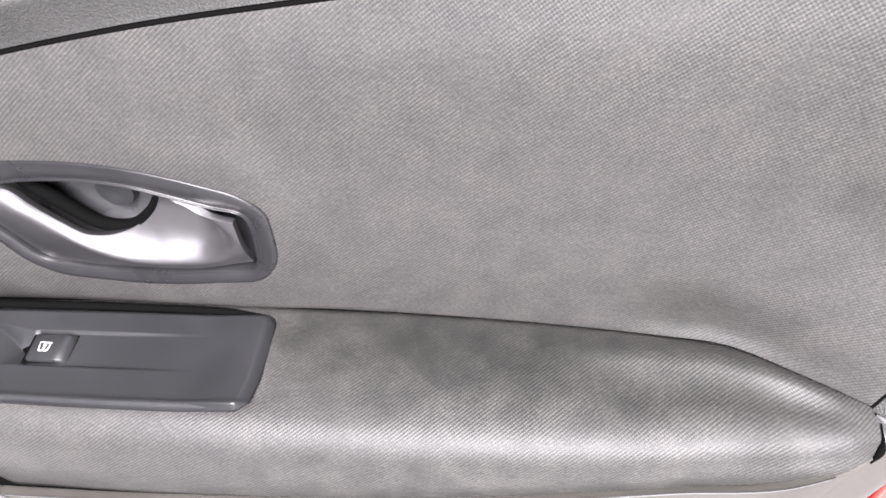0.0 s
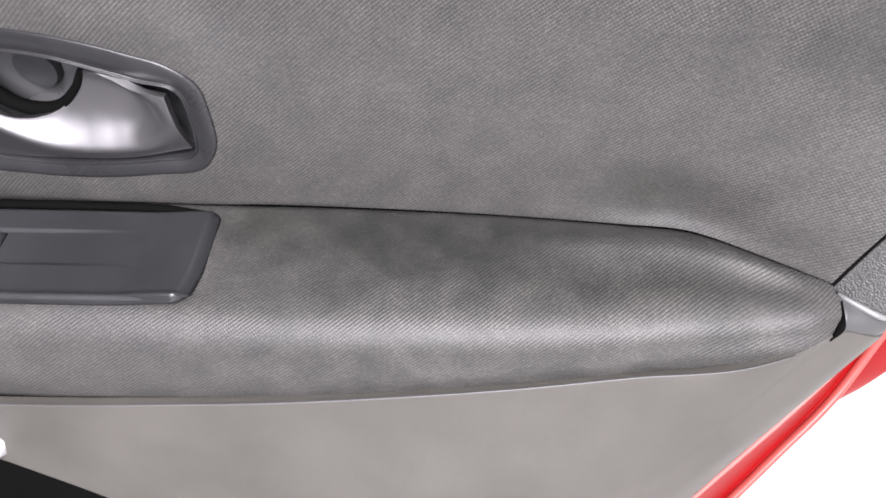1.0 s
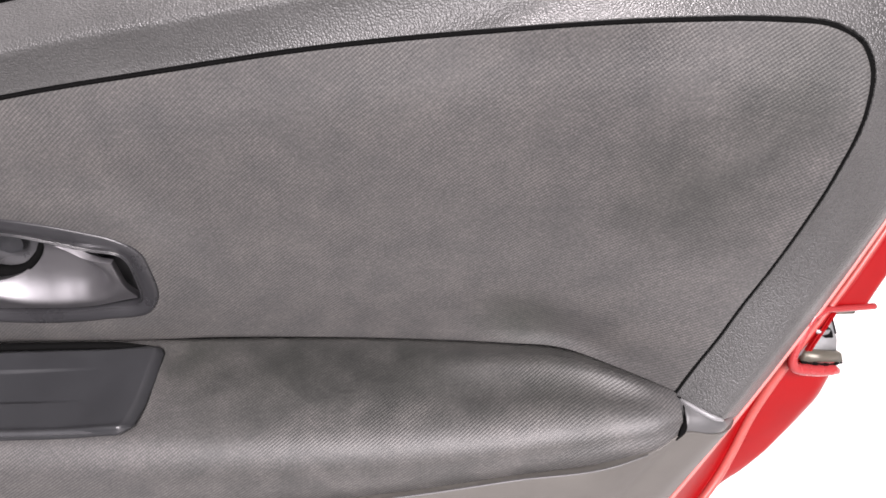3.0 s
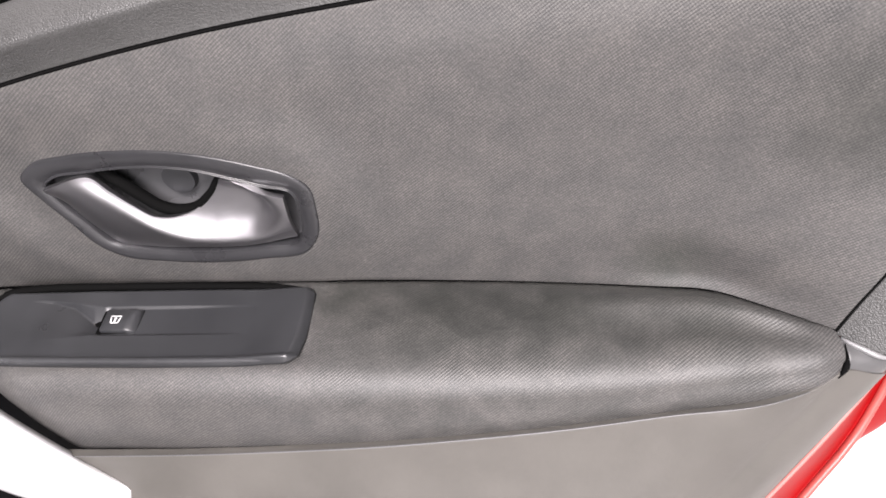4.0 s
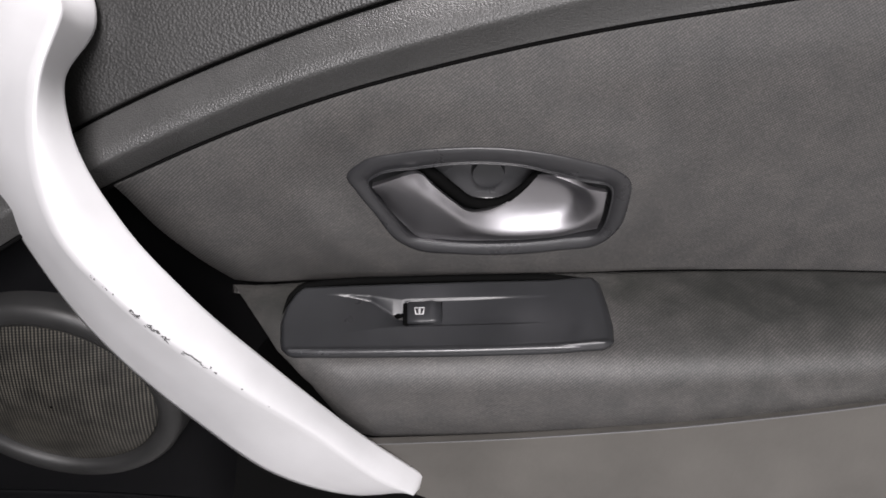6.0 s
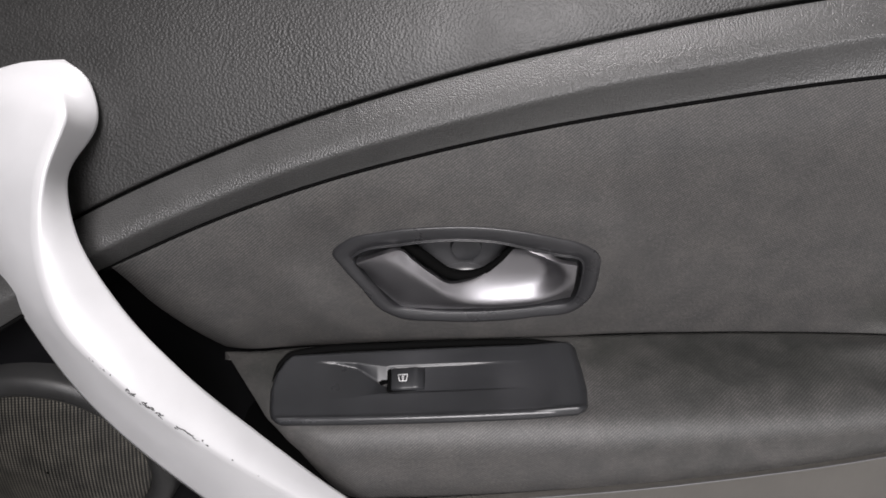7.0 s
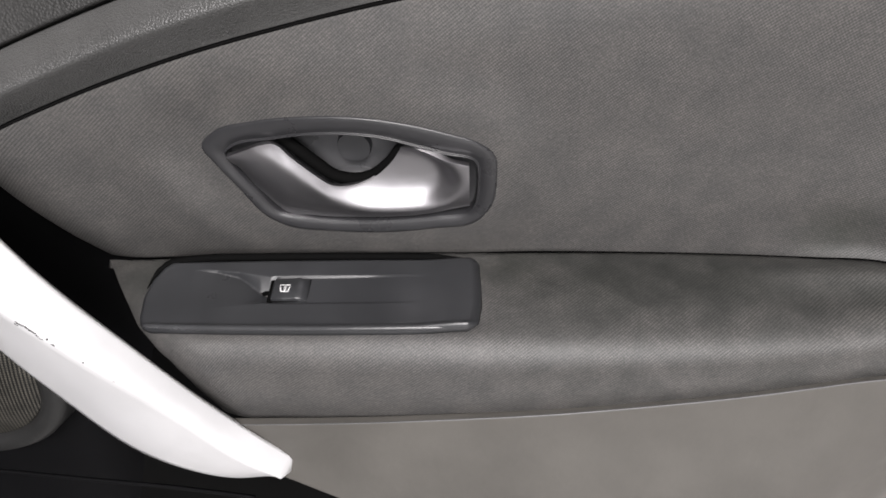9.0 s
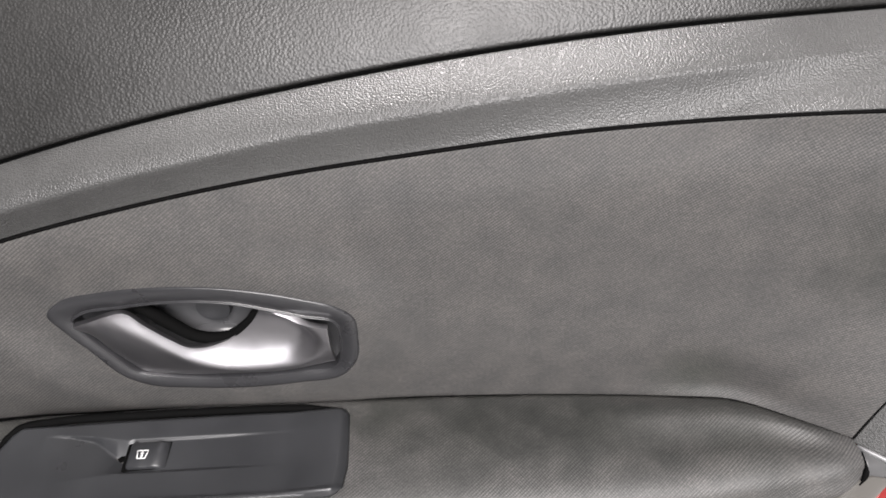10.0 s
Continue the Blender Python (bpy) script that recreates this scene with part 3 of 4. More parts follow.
# Pale bead stands for the highlight where the strip meets the corner.
add("trim_corner_highlight", tube(strip_end[1:10] + np.array([0, -0.0006, -0.0008]), [0.0008, 0.0012, 0.0015, 0.0016, 0.0017, 0.0017, 0.0016, 0.0012, 0.0007], 8), EDGE_HIGHLIGHT, label="pale bead painting the highlight on the moulded edge")

# dark front part with the speaker
plane = lambda x, z: 0.362 - 0.32 * (z - 0.71)
g = np.array([[(x, plane(x, z) + 0.075 / (1 + math.exp(-(x + 0.405) / 0.012)), z) for x in np.linspace(-0.8, 0.02, 90)] for z in np.linspace(0.40, 0.90, 30)])
# Near-black plastic: its colour also carries the shade of the handle recess.
add_sheet("front_panel", g, BLACK, label="black plastic panel behind the pull handle, near-black for the recess shade", thick=0.006, bevel=0)

C, R0 = Vector((-0.504, 0.349, 0.710)), 0.0735
SN = Vector((-0.064, -1, -0.321)).normalized()
SA = SN.cross(Vector((0, 0, 1))).normalized() * -1
SB = SA.cross(SN) * -1


def disc(r, h, a):
    return np.array(C + SA * float(r * math.cos(a)) + SB * float(r * math.sin(a)) + SN * float(h))


turns = np.linspace(0, 2 * math.pi, 73)[:-1]
ringrow = [(R0 + 0.022, -0.020), (R0 + 0.019, -0.002), (R0 + 0.015, 0.003), (R0 + 0.006, 0.004), (R0 + 0.001, 0.001), (R0, -0.006)]
surround = add_sheet("speaker_surround", np.array([[disc(r, h, a) for a in turns] for r, h in ringrow]), SOOT, label="black plastic speaker ring", thick=0, bevel=0, close=True)
dome = [(R0, -0.002), (R0 * 0.8, 0.002), (R0 * 0.55, 0.005), (R0 * 0.3, 0.007), (0.001, 0.008)]
add_sheet("speaker_grille", np.array([[disc(r, h, a) for a in turns] for r, h in dome]), MESH_METAL, surround, "fine perforated speaker grille", thick=0, bevel=0, close=True)

# door shell with its rear flange
edge = smooth_curve([(0.06, 0.288, 0.40), (0.0995, 0.286, 0.4993), (0.1445, 0.2850, 0.564), (0.1852, 0.2857, 0.619), (0.2374, 0.2886, 0.685), (0.2847, 0.2924, 0.7518), (0.3286, 0.2955, 0.8179), (0.3683, 0.2989, 0.8840), (0.4038, 0.3023, 0.9502), (0.45, 0.32, 1.045)], 160)


def flange(x, z, back=0.0):
    return Vector((x, 0.30761 + 0.23525 * x - 0.10934 * z + back, z))


FOLD = smooth_curve([(0.03, 0.285, 0.36), (0.115, 0.298, 0.45), (0.190, 0.309, 0.545), (0.2264, 0.3136, 0.5918), (0.2544, 0.3174, 0.6295), (0.2713, 0.3199, 0.6513), (0.2806, 0.3218, 0.6646), (0.2901, 0.3224, 0.6864), (0.2981, 0.3200, 0.7146), (0.3070, 0.3130, 0.7462), (0.3165, 0.3050, 0.7764), (0.3375, 0.3010, 0.8179), (0.3755, 0.3040, 0.884), (0.4100, 0.3065, 0.950), (0.457, 0.323, 1.045)], 200)
HEM = smooth_curve([(0.08, 0.333, 0.36), (0.18, 0.337, 0.47), (0.240, 0.340, 0.55), (0.2650, 0.3395, 0.595), (0.2725, 0.3387, 0.6144), (0.2799, 0.3348, 0.6341), (0.2912, 0.3319, 0.6509), (0.3121, 0.3322, 0.6630), (0.3283, 0.3319, 0.6756), (0.3404, 0.3301, 0.6904), (0.3469, 0.3254, 0.7047), (0.3511, 0.3189, 0.7240), (0.3535, 0.3126, 0.7483), (0.3570, 0.3095, 0.768), (0.3650, 0.3075, 0.798), (0.385, 0.308, 0.84), (0.42, 0.309, 0.92), (0.455, 0.312, 1.0), (0.475, 0.318, 1.05)], 260)
NOTCH = (0.7625, 0.8050)
heights = np.r_[np.linspace(0.40, NOTCH[0], 240), np.linspace(NOTCH[0] + 0.0003, NOTCH[1] - 0.0003, 30), np.linspace(NOTCH[1], 1.04, 120)]
shell = []
for z in heights:
    a, c, h = (np.interp(z, line[:, 2], line[:, 0]) for line in (edge, FOLD, HEM))
    a_y = np.interp(z, edge[:, 2], edge[:, 1])
    cut = NOTCH[0] < z < NOTCH[1]
    if cut:
        h = 0.3085 + 0.30 * (z - NOTCH[0])
    lean = 0.20 * fade_in(0.70, 0.745, z) * np.interp(z, [0.785, 0.803, 0.82, 0.88], [1.0, 0.40, 0.35, 0.0])
    c = max(c, a + 0.003)
    h = max(h, c + 0.003)
    c_y, h_y = (np.interp(z, line[:, 2], line[:, 1]) for line in (FOLD, HEM))
    if cut:
        h_y = flange(h, z).y
    row = [Vector((a - 0.02, a_y + 0.03, z)), Vector((a - 0.003, a_y + 0.010, z)), Vector((a, a_y + 0.003, z))]
    for k in np.linspace(0.08, 1, 5):
        row.append(Vector((a + (c - 0.004 - a) * k, a_y + 0.003 + (c_y - a_y - 0.003) * k, z)))
    for k in np.linspace(0, np.pi, 9):
        row.append(Vector((c - 0.0035 * np.cos(k), c_y - 0.0030 * np.sin(k), z)))
    start = c + 0.0045
    span = max(h - start, 0.001)
    for k in np.linspace(0, 1, 14):
        row.append(Vector((start + span * k, c_y + (h_y - c_y) * k + (0.010 if not cut else 0.004) * max(0, (k - 0.66) / 0.34) ** 2, z)))
    row.append(Vector((h, h_y + (0.030 if not cut else 0.012), z)))
    shell.append([(p.x, p.y, p.z - lean * max(0.0, p.x - 0.310)) for p in row])
add_sheet("door_shell", np.array(shell), RED, label="red painted steel door shell", thick=0.0015, bevel=0)
skin = []
for k, dy in ((0.0, 0.012), (0.012, 0.040), (0.04, 0.080), (0.10, 0.125), (0.25, 0.180), (0.5, 0.200), (0.75, 0.195), (1.0, 0.180)):
    skin.append(np.stack([HEM[:, 0] * (1 - k) - 0.798 * k, HEM[:, 1] + dy, HEM[:, 2]], 1))
add_sheet("outer_skin", np.transpose(np.array(skin), (1, 0, 2)), RED, label="red painted outer skin of the door", thick=0.001, bevel=0, keep=lambda c: not (c.x > 0.28 and 0.735 < c.z < 0.812))
# Pale tube paints the pink highlight along the red edge.
add("red_edge_highlight", tube(edge + np.array([0.0014, 0.0012, 0]), 0.0016, 8), EDGE_PALE, label="pale line painting the highlight along the red edge")
# Paler red bead puts the fold's specular line into colour.
bead = FOLD[(FOLD[:, 2] > 0.43) & (FOLD[:, 2] < 1.03)]
add("fold_highlight", tube([(max(x, np.interp(z, edge[:, 2], edge[:, 0]) + 0.003), y - 0.0018, z) for x, y, z in bead], 0.0030 - 0.0012 * fade_in(0.755, 0.79, bead[:, 2]), 10), FOLD_PALE, label="pale bead painting the highlight on the red shell's fold")

# inside lever
bezel_rows = [(1.0, -0.012), (1.0, 0.0004), (0.985, 0.0011), (0.94, 0.0015), (0.75, 0.0018), (0.50, 0.0014), (0.28, 0.0006), (0.17, -0.0002), (0.14, -0.0004), (0.12, -0.0003), (0.105, 0.0006), (0.09, 0.0010), (0.05, 0.0010), (0.03, 0.0006), (0.0, -0.0010), (-0.01, -0.005), (-0.05, -0.014)]
bezel_rows = [(OUTER * k + INNER * (1 - k), h) for k, h in bezel_rows]
bezel = add_sheet("handle_bezel", np.array([[on_bezel(a, b, h) for a, b in ring] for ring, h in bezel_rows])[:, ::-1], BEZEL, label="dark grey oval bezel round the inside lever", thick=0, bevel=0, close=True)
mid = INNER.mean(axis=0) + np.array([0.0, 0.006])
cup_rows = [(1.0, -0.007), (0.97, -0.011), (0.90, -0.0155), (0.78, -0.0185), (0.5, -0.0200), (0.02, -0.0205)]
add_sheet("cup", np.array([[on_bezel(*(mid + (p - mid) * s), h) for p in INNER] for s, h in cup_rows])[:, ::-1], CUP, bezel, "glossy dark finger cup", thick=0, bevel=0, close=True)
cap = bmesh.new()
bmesh.ops.create_cone(cap, segments=32, radius1=0.0112, radius2=0.0104, depth=0.005, cap_ends=True)
cap.transform(Matrix.Translation(on_bezel(-0.1768, 0.8628, -0.0175)) @ BN.to_track_quat("Z", "Y").to_matrix().to_4x4())
cap = add("screw_cap", cap, PIANO, bezel, "round dark screw cover")
for p in cap.data.polygons:
    p.use_smooth = False

boss = bmesh.new()
bmesh.ops.create_uvsphere(boss, u_segments=32, v_segments=16, radius=1)
boss.transform(Matrix.Translation(on_bezel(-0.1790, 0.8395, -0.0200)) @ BN.to_track_quat("Z", "Y").to_matrix().to_4x4() @ Matrix.Diagonal((0.0175, 0.0085, 0.0075, 1)))
add("cup_boss", boss, CUP, bezel)

TOP = [(-0.2505, 0.8715), (-0.2400, 0.8750), (-0.2290, 0.8778), (-0.2220, 0.8775), (-0.2130, 0.8690), (-0.1997, 0.8562), (-0.1902, 0.8484), (-0.1801, 0.8458), (-0.1672, 0.8478), (-0.1544, 0.8574), (-0.1447, 0.8680), (-0.1387, 0.8700), (-0.1300, 0.8682), (-0.1180, 0.8645), (-0.1035, 0.8612)]
LOW = [(-0.2480, 0.8600), (-0.2420, 0.8490), (-0.2330, 0.8365), (-0.2257, 0.8280), (-0.2054, 0.8237), (-0.1712, 0.8223), (-0.1370, 0.8240), (-0.1030, 0.8290)]
rows, cols = 44, 130
lt, ll = smooth_curve(TOP, cols), smooth_curve(LOW, cols)
v = np.linspace(0, 1, rows)[:, None, None]
spots = ll[None] * (1 - v) + lt[None] * v
a, b = spots[..., 0], spots[..., 1]
crest = np.mean([np.interp(a + d, [-0.25, -0.2277, -0.2133, -0.2022, -0.1904, -0.1754, -0.1598, -0.1389, -0.1234, -0.1137, -0.100], [0.8730, 0.8725, 0.8625, 0.8515, 0.8418, 0.8338, 0.8310, 0.8305, 0.8325, 0.8400, 0.8520]) for d in np.linspace(-0.006, 0.006, 7)], axis=0)
floor_line = ll[None, :, 1] + 0 * a
climb = np.clip((b - floor_line) / np.maximum(crest - floor_line, 0.004), 0, 1)
over_crest = np.maximum(0, b - crest)
dish = np.where(a > -0.150, fade_in(1.08, 0.80, np.hypot((a + 0.150) / 0.038, (b - 0.8475) / 0.0235)), 1.0)
dish = dish * fade_in(-0.232, -0.218, a)
relief = -0.0015 + np.interp(a, [-0.25, -0.20, -0.165], [0.0092, 0.0088, 0.0076]) * (0.45 * climb + 0.55 * np.sin(climb * np.pi / 2)) - dish * 0.0130 * np.tanh(over_crest * np.interp(a, [-0.20, -0.165, -0.15, -0.13], [0.72, 1.0, 1.2, 1.7]) / 0.0130)
for _ in range(20):
    soft = np.pad(relief, 1, mode="edge")
    relief = (soft[1:-1, 1:-1] * 2 + soft[:-2, 1:-1] + soft[2:, 1:-1] + soft[1:-1, :-2] + soft[1:-1, 2:]) / 6
lever = np.array([[on_bezel(*spots[i, j], relief[i, j]) for j in range(cols)] for i in range(rows)])
add_sheet("lever", lever, CHROME, bezel, "satin chrome inside door lever", thick=0.004, bevel=0.001)

# Black tube paints the shade in the gap behind the lever's edge.
slot = [on_bezel(a, b + 0.0004, -0.0078) for a, b in smooth_curve(TOP[3:12], 40)]
add("lever_slot_shade", tube(slot, np.interp(np.linspace(0, 1, 40), [0, 0.2, 0.5, 0.8, 1], [0.0036, 0.0044, 0.0040, 0.0024, 0.0020]), 8), GROOVE, bezel)

# window switch plate on the armrest
SFL, SFR, SBL, SBR = np.array((-0.3210, 0.2900, 0.7632)), np.array((-0.0995, 0.2745, 0.7607)), np.array((-0.3180, 0.3320, 0.7955)), np.array((-0.0930, 0.3330, 0.7885))


def on_plate(u, v, h=0.0):
    p = (SFL * (1 - u) + SFR * u) * (1 - v) + (SBL * (1 - u) + SBR * u) * v
    n = np.cross(SFR - SFL, SBL - SFL)
    return p + n / np.linalg.norm(n) * h


nu, nv = 220, 80
plate = np.zeros((nv, nu, 3))
for i in range(nv):
    v = i / (nv - 1)
    start = np.interp(v, [0, 0.03, 0.10, 0.20, 0.47, 0.70, 0.88, 0.96, 1], [0.050, 0.030, 0.012, 0.004, -0.004, 0.005, 0.027, 0.048, 0.080])
    end = np.interp(v, [0, 0.03, 0.08, 0.30, 0.60, 0.90, 0.96, 1], [0.955, 0.976, 0.990, 0.998, 0.995, 0.985, 0.975, 0.955])
    for j in range(nu):
        u = start + (end - start) * j / (nu - 1)
        across = v + (0.022 * v - 0.033 * (1 - v)) * math.sin(math.pi * np.clip(u, 0, 1)) ** 0.8
        rim = min(1.0, j / (nu - 1) / 0.018, (nu - 1 - j) / (nu - 1) / 0.030, min(i, nv - 1 - i) / (nv - 1) / 0.07)
        h = 0.0045 * (1 - (1 - rim) ** 2) - 0.0026
        h += 0.0026 * fade_in(0.80, 0.95, u)
        h += 0.0012 * math.exp(-(((v - 0.055) / 0.030) ** 2))
        trough = fade_in(0.345, 0.363, across) * fade_in(0.738, 0.716, across) * fade_in(0.365, 0.385, u) * fade_in(0.86, 0.55, u)
        t = np.clip((u - 0.13) / 0.242, 0, 1)
        upper, lower = np.interp(u, [0.14, 0.267, 0.372], [0.850, 0.800, 0.725]), np.interp(u, [0.14, 0.372], [0.26, 0.352])
        valley = np.interp(u, [0.14, 0.20, 0.267, 0.30, 0.334, 0.372], [0.835, 0.815, 0.755, 0.67, 0.57, 0.54])
        fold = np.clip((upper - across) / (upper - valley) if across > valley else (across - lower) / (valley - lower), 0, 1)
        scoop = t ** 1.25 * fade_in(0.392, 0.374, u) * fold
        plate[i, j] = on_plate(u, across, h - 0.0016 * trough - 0.0085 * scoop)
switch = add_sheet("switch_plate", plate, PIANO, label="satin black window switch plate set in the armrest", thick=0.004, bevel=0)
front_lip = [on_plate(u, 0.045 - 0.0310 * math.sin(math.pi * u) ** 0.8, 0.0014) for u in np.linspace(0.035, 0.972, 60)]
add("plate_lip", tube(front_lip, np.interp(np.arange(60), [0, 5, 54, 59], [0.0008, 0.0017, 0.0017, 0.0010]), 10), PIANO_LIP, switch, "rounded front lip, paler and glossier for its highlight")
# Black tube added for the shadow in the gap behind the plate.
shade_line = [on_plate(u, v, -0.0008) for u, v in smooth_curve([(0.000, 0.60), (0.008, 0.75), (0.026, 0.90), (0.062, 1.01), (0.15, 1.055), (0.35, 1.065), (0.60, 1.060), (0.85, 1.03), (0.945, 1.00)], 60)]
add("plate_gap_shade", tube(shade_line, np.interp(np.linspace(0, 1, 60), [0, 0.10, 0.18, 0.30, 0.92, 1], [0.0003, 0.0010, 0.0020, 0.0030, 0.0028, 0.0008]), 8), GROOVE, switch, "black strip painting the shaded gap behind the switch plate")
e1, e2 = Vector(on_plate(1, 0.5) - on_plate(0, 0.5)).normalized(), Vector(on_plate(0.4, 1) - on_plate(0.4, 0)).normalized()
e3 = e1.cross(e2)
e2 = e3.cross(e1)
seat = Matrix.Translation(on_plate(0.431, 0.540)) @ Matrix((e1, e2, e3)).transposed().to_4x4()
add("button_well", box((-0.0142, -0.0098, -0.006), (0.0130, 0.0094, 0.0004), seat, 0.0006), GROOVE, switch)
# Black wedge laid in the scoop to paint its shade beside the button.
hollow = bmesh.new()
floor_ring, top_ring = ([hollow.verts.new(on_plate(u, v, h)) for u, v in ((0.338, 0.560), (0.350, 0.500), (0.374, 0.400), (0.374, 0.735), (0.362, 0.640))] for h in (-0.012, -0.0042))
hollow.faces.new(top_ring)
for k in range(5):
    hollow.faces.new((floor_ring[k], floor_ring[(k + 1) % 5], top_ring[(k + 1) % 5], top_ring[k]))
bmesh.ops.recalc_face_normals(hollow, faces=hollow.faces)
add("finger_hollow_shade", hollow, GROOVE, switch, "black wedge painting the shade of the finger hollow beside the button")
button = bmesh.new()
for x, low, high, h in ((-0.0112, -0.0078, 0.0080, -0.002), (-0.0112, -0.0078, 0.0080, 0.0022), (-0.0102, -0.0084, 0.0086, 0.0031), (-0.0020, -0.0086, 0.0088, 0.0029), (0.0040, -0.0086, 0.0088, 0.0033), (0.0062, -0.0086, 0.0088, 0.0036), (0.0122, -0.0084, 0.0086, 0.0014), (0.0125, -0.0082, 0.0084, -0.002)):
    row = [button.verts.new((x, y, -0.002)) for y in (low,)] + [button.verts.new((x, y, z)) for y, z in ((low, max(-0.002, h - 0.0008)), (low + 0.0010, h), (high - 0.0010, h), (high, max(-0.002, h - 0.0008)))] + [button.verts.new((x, high, -0.002))]
    if x > -0.0112 or h > 0:
        for k in range(5):
            button.faces.new((last[k], last[k + 1], row[k + 1], row[k]))
    last = row
bmesh.ops.remove_doubles(button, verts=button.verts, dist=1e-6)
bmesh.ops.recalc_face_normals(button, faces=button.faces)
button.transform(seat)
add("window_button", button, PIANO, switch, "black window button with a white symbol")
icon = bmesh.new()
for pane in (((-0.0041, 0.0026), (0.0041, 0.0026), (0.0038, 0.0033), (-0.0038, 0.0033)), ((-0.0041, 0.0026), (-0.0034, 0.0026), (-0.0024, -0.0026), (-0.0031, -0.0026)), ((0.0034, 0.0026), (0.0041, 0.0026), (0.0031, -0.0026), (0.0024, -0.0026)), ((-0.0029, -0.0032), (0.0029, -0.0032), (0.0031, -0.0026), (-0.0031, -0.0026)), ((-0.0005, -0.0028), (0.0005, -0.0028), (0.0005, 0.0028), (-0.0005, 0.0028)), ((-0.0013, 0.0006), (0.0013, 0.0006), (0.0003, 0.0020), (-0.0003, 0.0020)), ((-0.0003, -0.0020), (0.0003, -0.0020), (0.0012, -0.0006), (-0.0012, -0.0006))):
    foot, crown = ([icon.verts.new((x, y, z)) for x, y in pane] for z in (0.00362, 0.0039))
    icon.faces.new(crown)
    for k in range(4):
        icon.faces.new((foot[k], foot[(k + 1) % 4], crown[(k + 1) % 4], crown[k]))
bmesh.ops.recalc_face_normals(icon, faces=icon.faces)
icon.transform(seat @ Matrix.Translation((-0.0028, 0, -0.0006)) @ Matrix.Diagonal((0.88, 0.90, 1, 1)))
add("window_symbol", icon, WHITE_INK, switch, "white printed window symbol")

# pull handle
UP = [(-0.3920, 0.2900, 0.9957), (-0.3925, 0.2873, 0.9695), (-0.4045, 0.2656, 0.9392), (-0.4017, 0.2567, 0.9151), (-0.3831, 0.2554, 0.8622), (-0.3587, 0.2607, 0.8206), (-0.3164, 0.2720, 0.7630), (-0.2736, 0.2815, 0.7108), (-0.2399, 0.2889, 0.6743), (-0.2298, 0.2935, 0.6624)]
RIDGE = [(-0.3990, 0.2780, 1.0030), (-0.3945, 0.2600, 0.9778), (-0.4062, 0.2445, 0.9404), (-0.4132, 0.2410, 0.9101), (-0.4108, 0.2400, 0.8620), (-0.3876, 0.2422, 0.8230), (-0.3412, 0.2546, 0.7651), (-0.2923, 0.2659, 0.7154), (-0.2561, 0.2765, 0.6711), (-0.2373, 0.2838, 0.6530)]
DOWN = [(-0.4342, 0.2963, 1.0083), (-0.4778, 0.3011, 0.9892), (-0.4988, 0.3009, 0.9561), (-0.4957, 0.3004, 0.9245), (-0.4726, 0.2992, 0.8591), (-0.4462, 0.2981, 0.7983), (-0.3816, 0.3008, 0.7097), (-0.3333, 0.3006, 0.6647), (-0.2793, 0.2999, 0.6442), (-0.2384, 0.2962, 0.6473)]
N = 110
U, G, D = smooth_curve(UP, N), smooth_curve(RIDGE, N), smooth_curve(DOWN, N)
sections = []
for i in range(N):
    u, r, d = U[i], G[i], D[i]
    r = r + (u * 0.65 + d * 0.35 + np.array([0, -0.006, 0]) - r) * fade_in(10, 0, i)
    deep = np.array([0, 0.016, 0])
    width = np.linalg.norm(u - d)
    crest = min(0.0014, 0.03 * width)
    to_u, to_d = (u - r) / np.linalg.norm(u - r), (d - r) / np.linalg.norm(d - r)
    swell = np.array([0, -0.0030, 0]) * min(1, width / 0.09)
    q = np.linspace(0, 1, 15)[:, None]
    inner_face = u + (r + to_u * crest - u) * q + np.sin(np.pi * q) * swell * 0.8
    lower_face = r + to_d * crest + (d - r - to_d * crest) * q + np.sin(np.pi * q) * swell
    back_face = np.array([d * (1 - k) + u * k + deep * math.sin(math.pi * k) ** 0.5 for k in np.linspace(0, 1, 16)[1:-1]])
    section = np.r_[inner_face, lower_face, back_face]
    if i < 9:
        section = section.mean(0) + (section - section.mean(0)) * (1 - ((9 - i) / 9.3) ** 4) ** 0.25
    sections.append(section)
grip = np.transpose(np.array(sections), (0, 1, 2))
bm = bmesh.new()
verts = [[bm.verts.new(p) for p in s] for s in grip]
for a, b in zip(verts, verts[1:]):
    for k in range(44):
        bm.faces.new((a[k], a[(k + 1) % 44], b[(k + 1) % 44], b[k]))
for ring, centre in ((verts[0], grip[0].mean(0) + np.array([0.002, 0, 0.004])), (verts[-1], grip[-1].mean(0) + np.array([0.003, 0, -0.003]))):
    c = bm.verts.new(centre)
    for k in range(44):
        bm.faces.new((ring[k], ring[(k + 1) % 44], c))
bmesh.ops.recalc_face_normals(bm, faces=bm.faces)
pull = add("pull_handle", bm, SILVER, label="curved silver-painted pull handle with chipped paint")

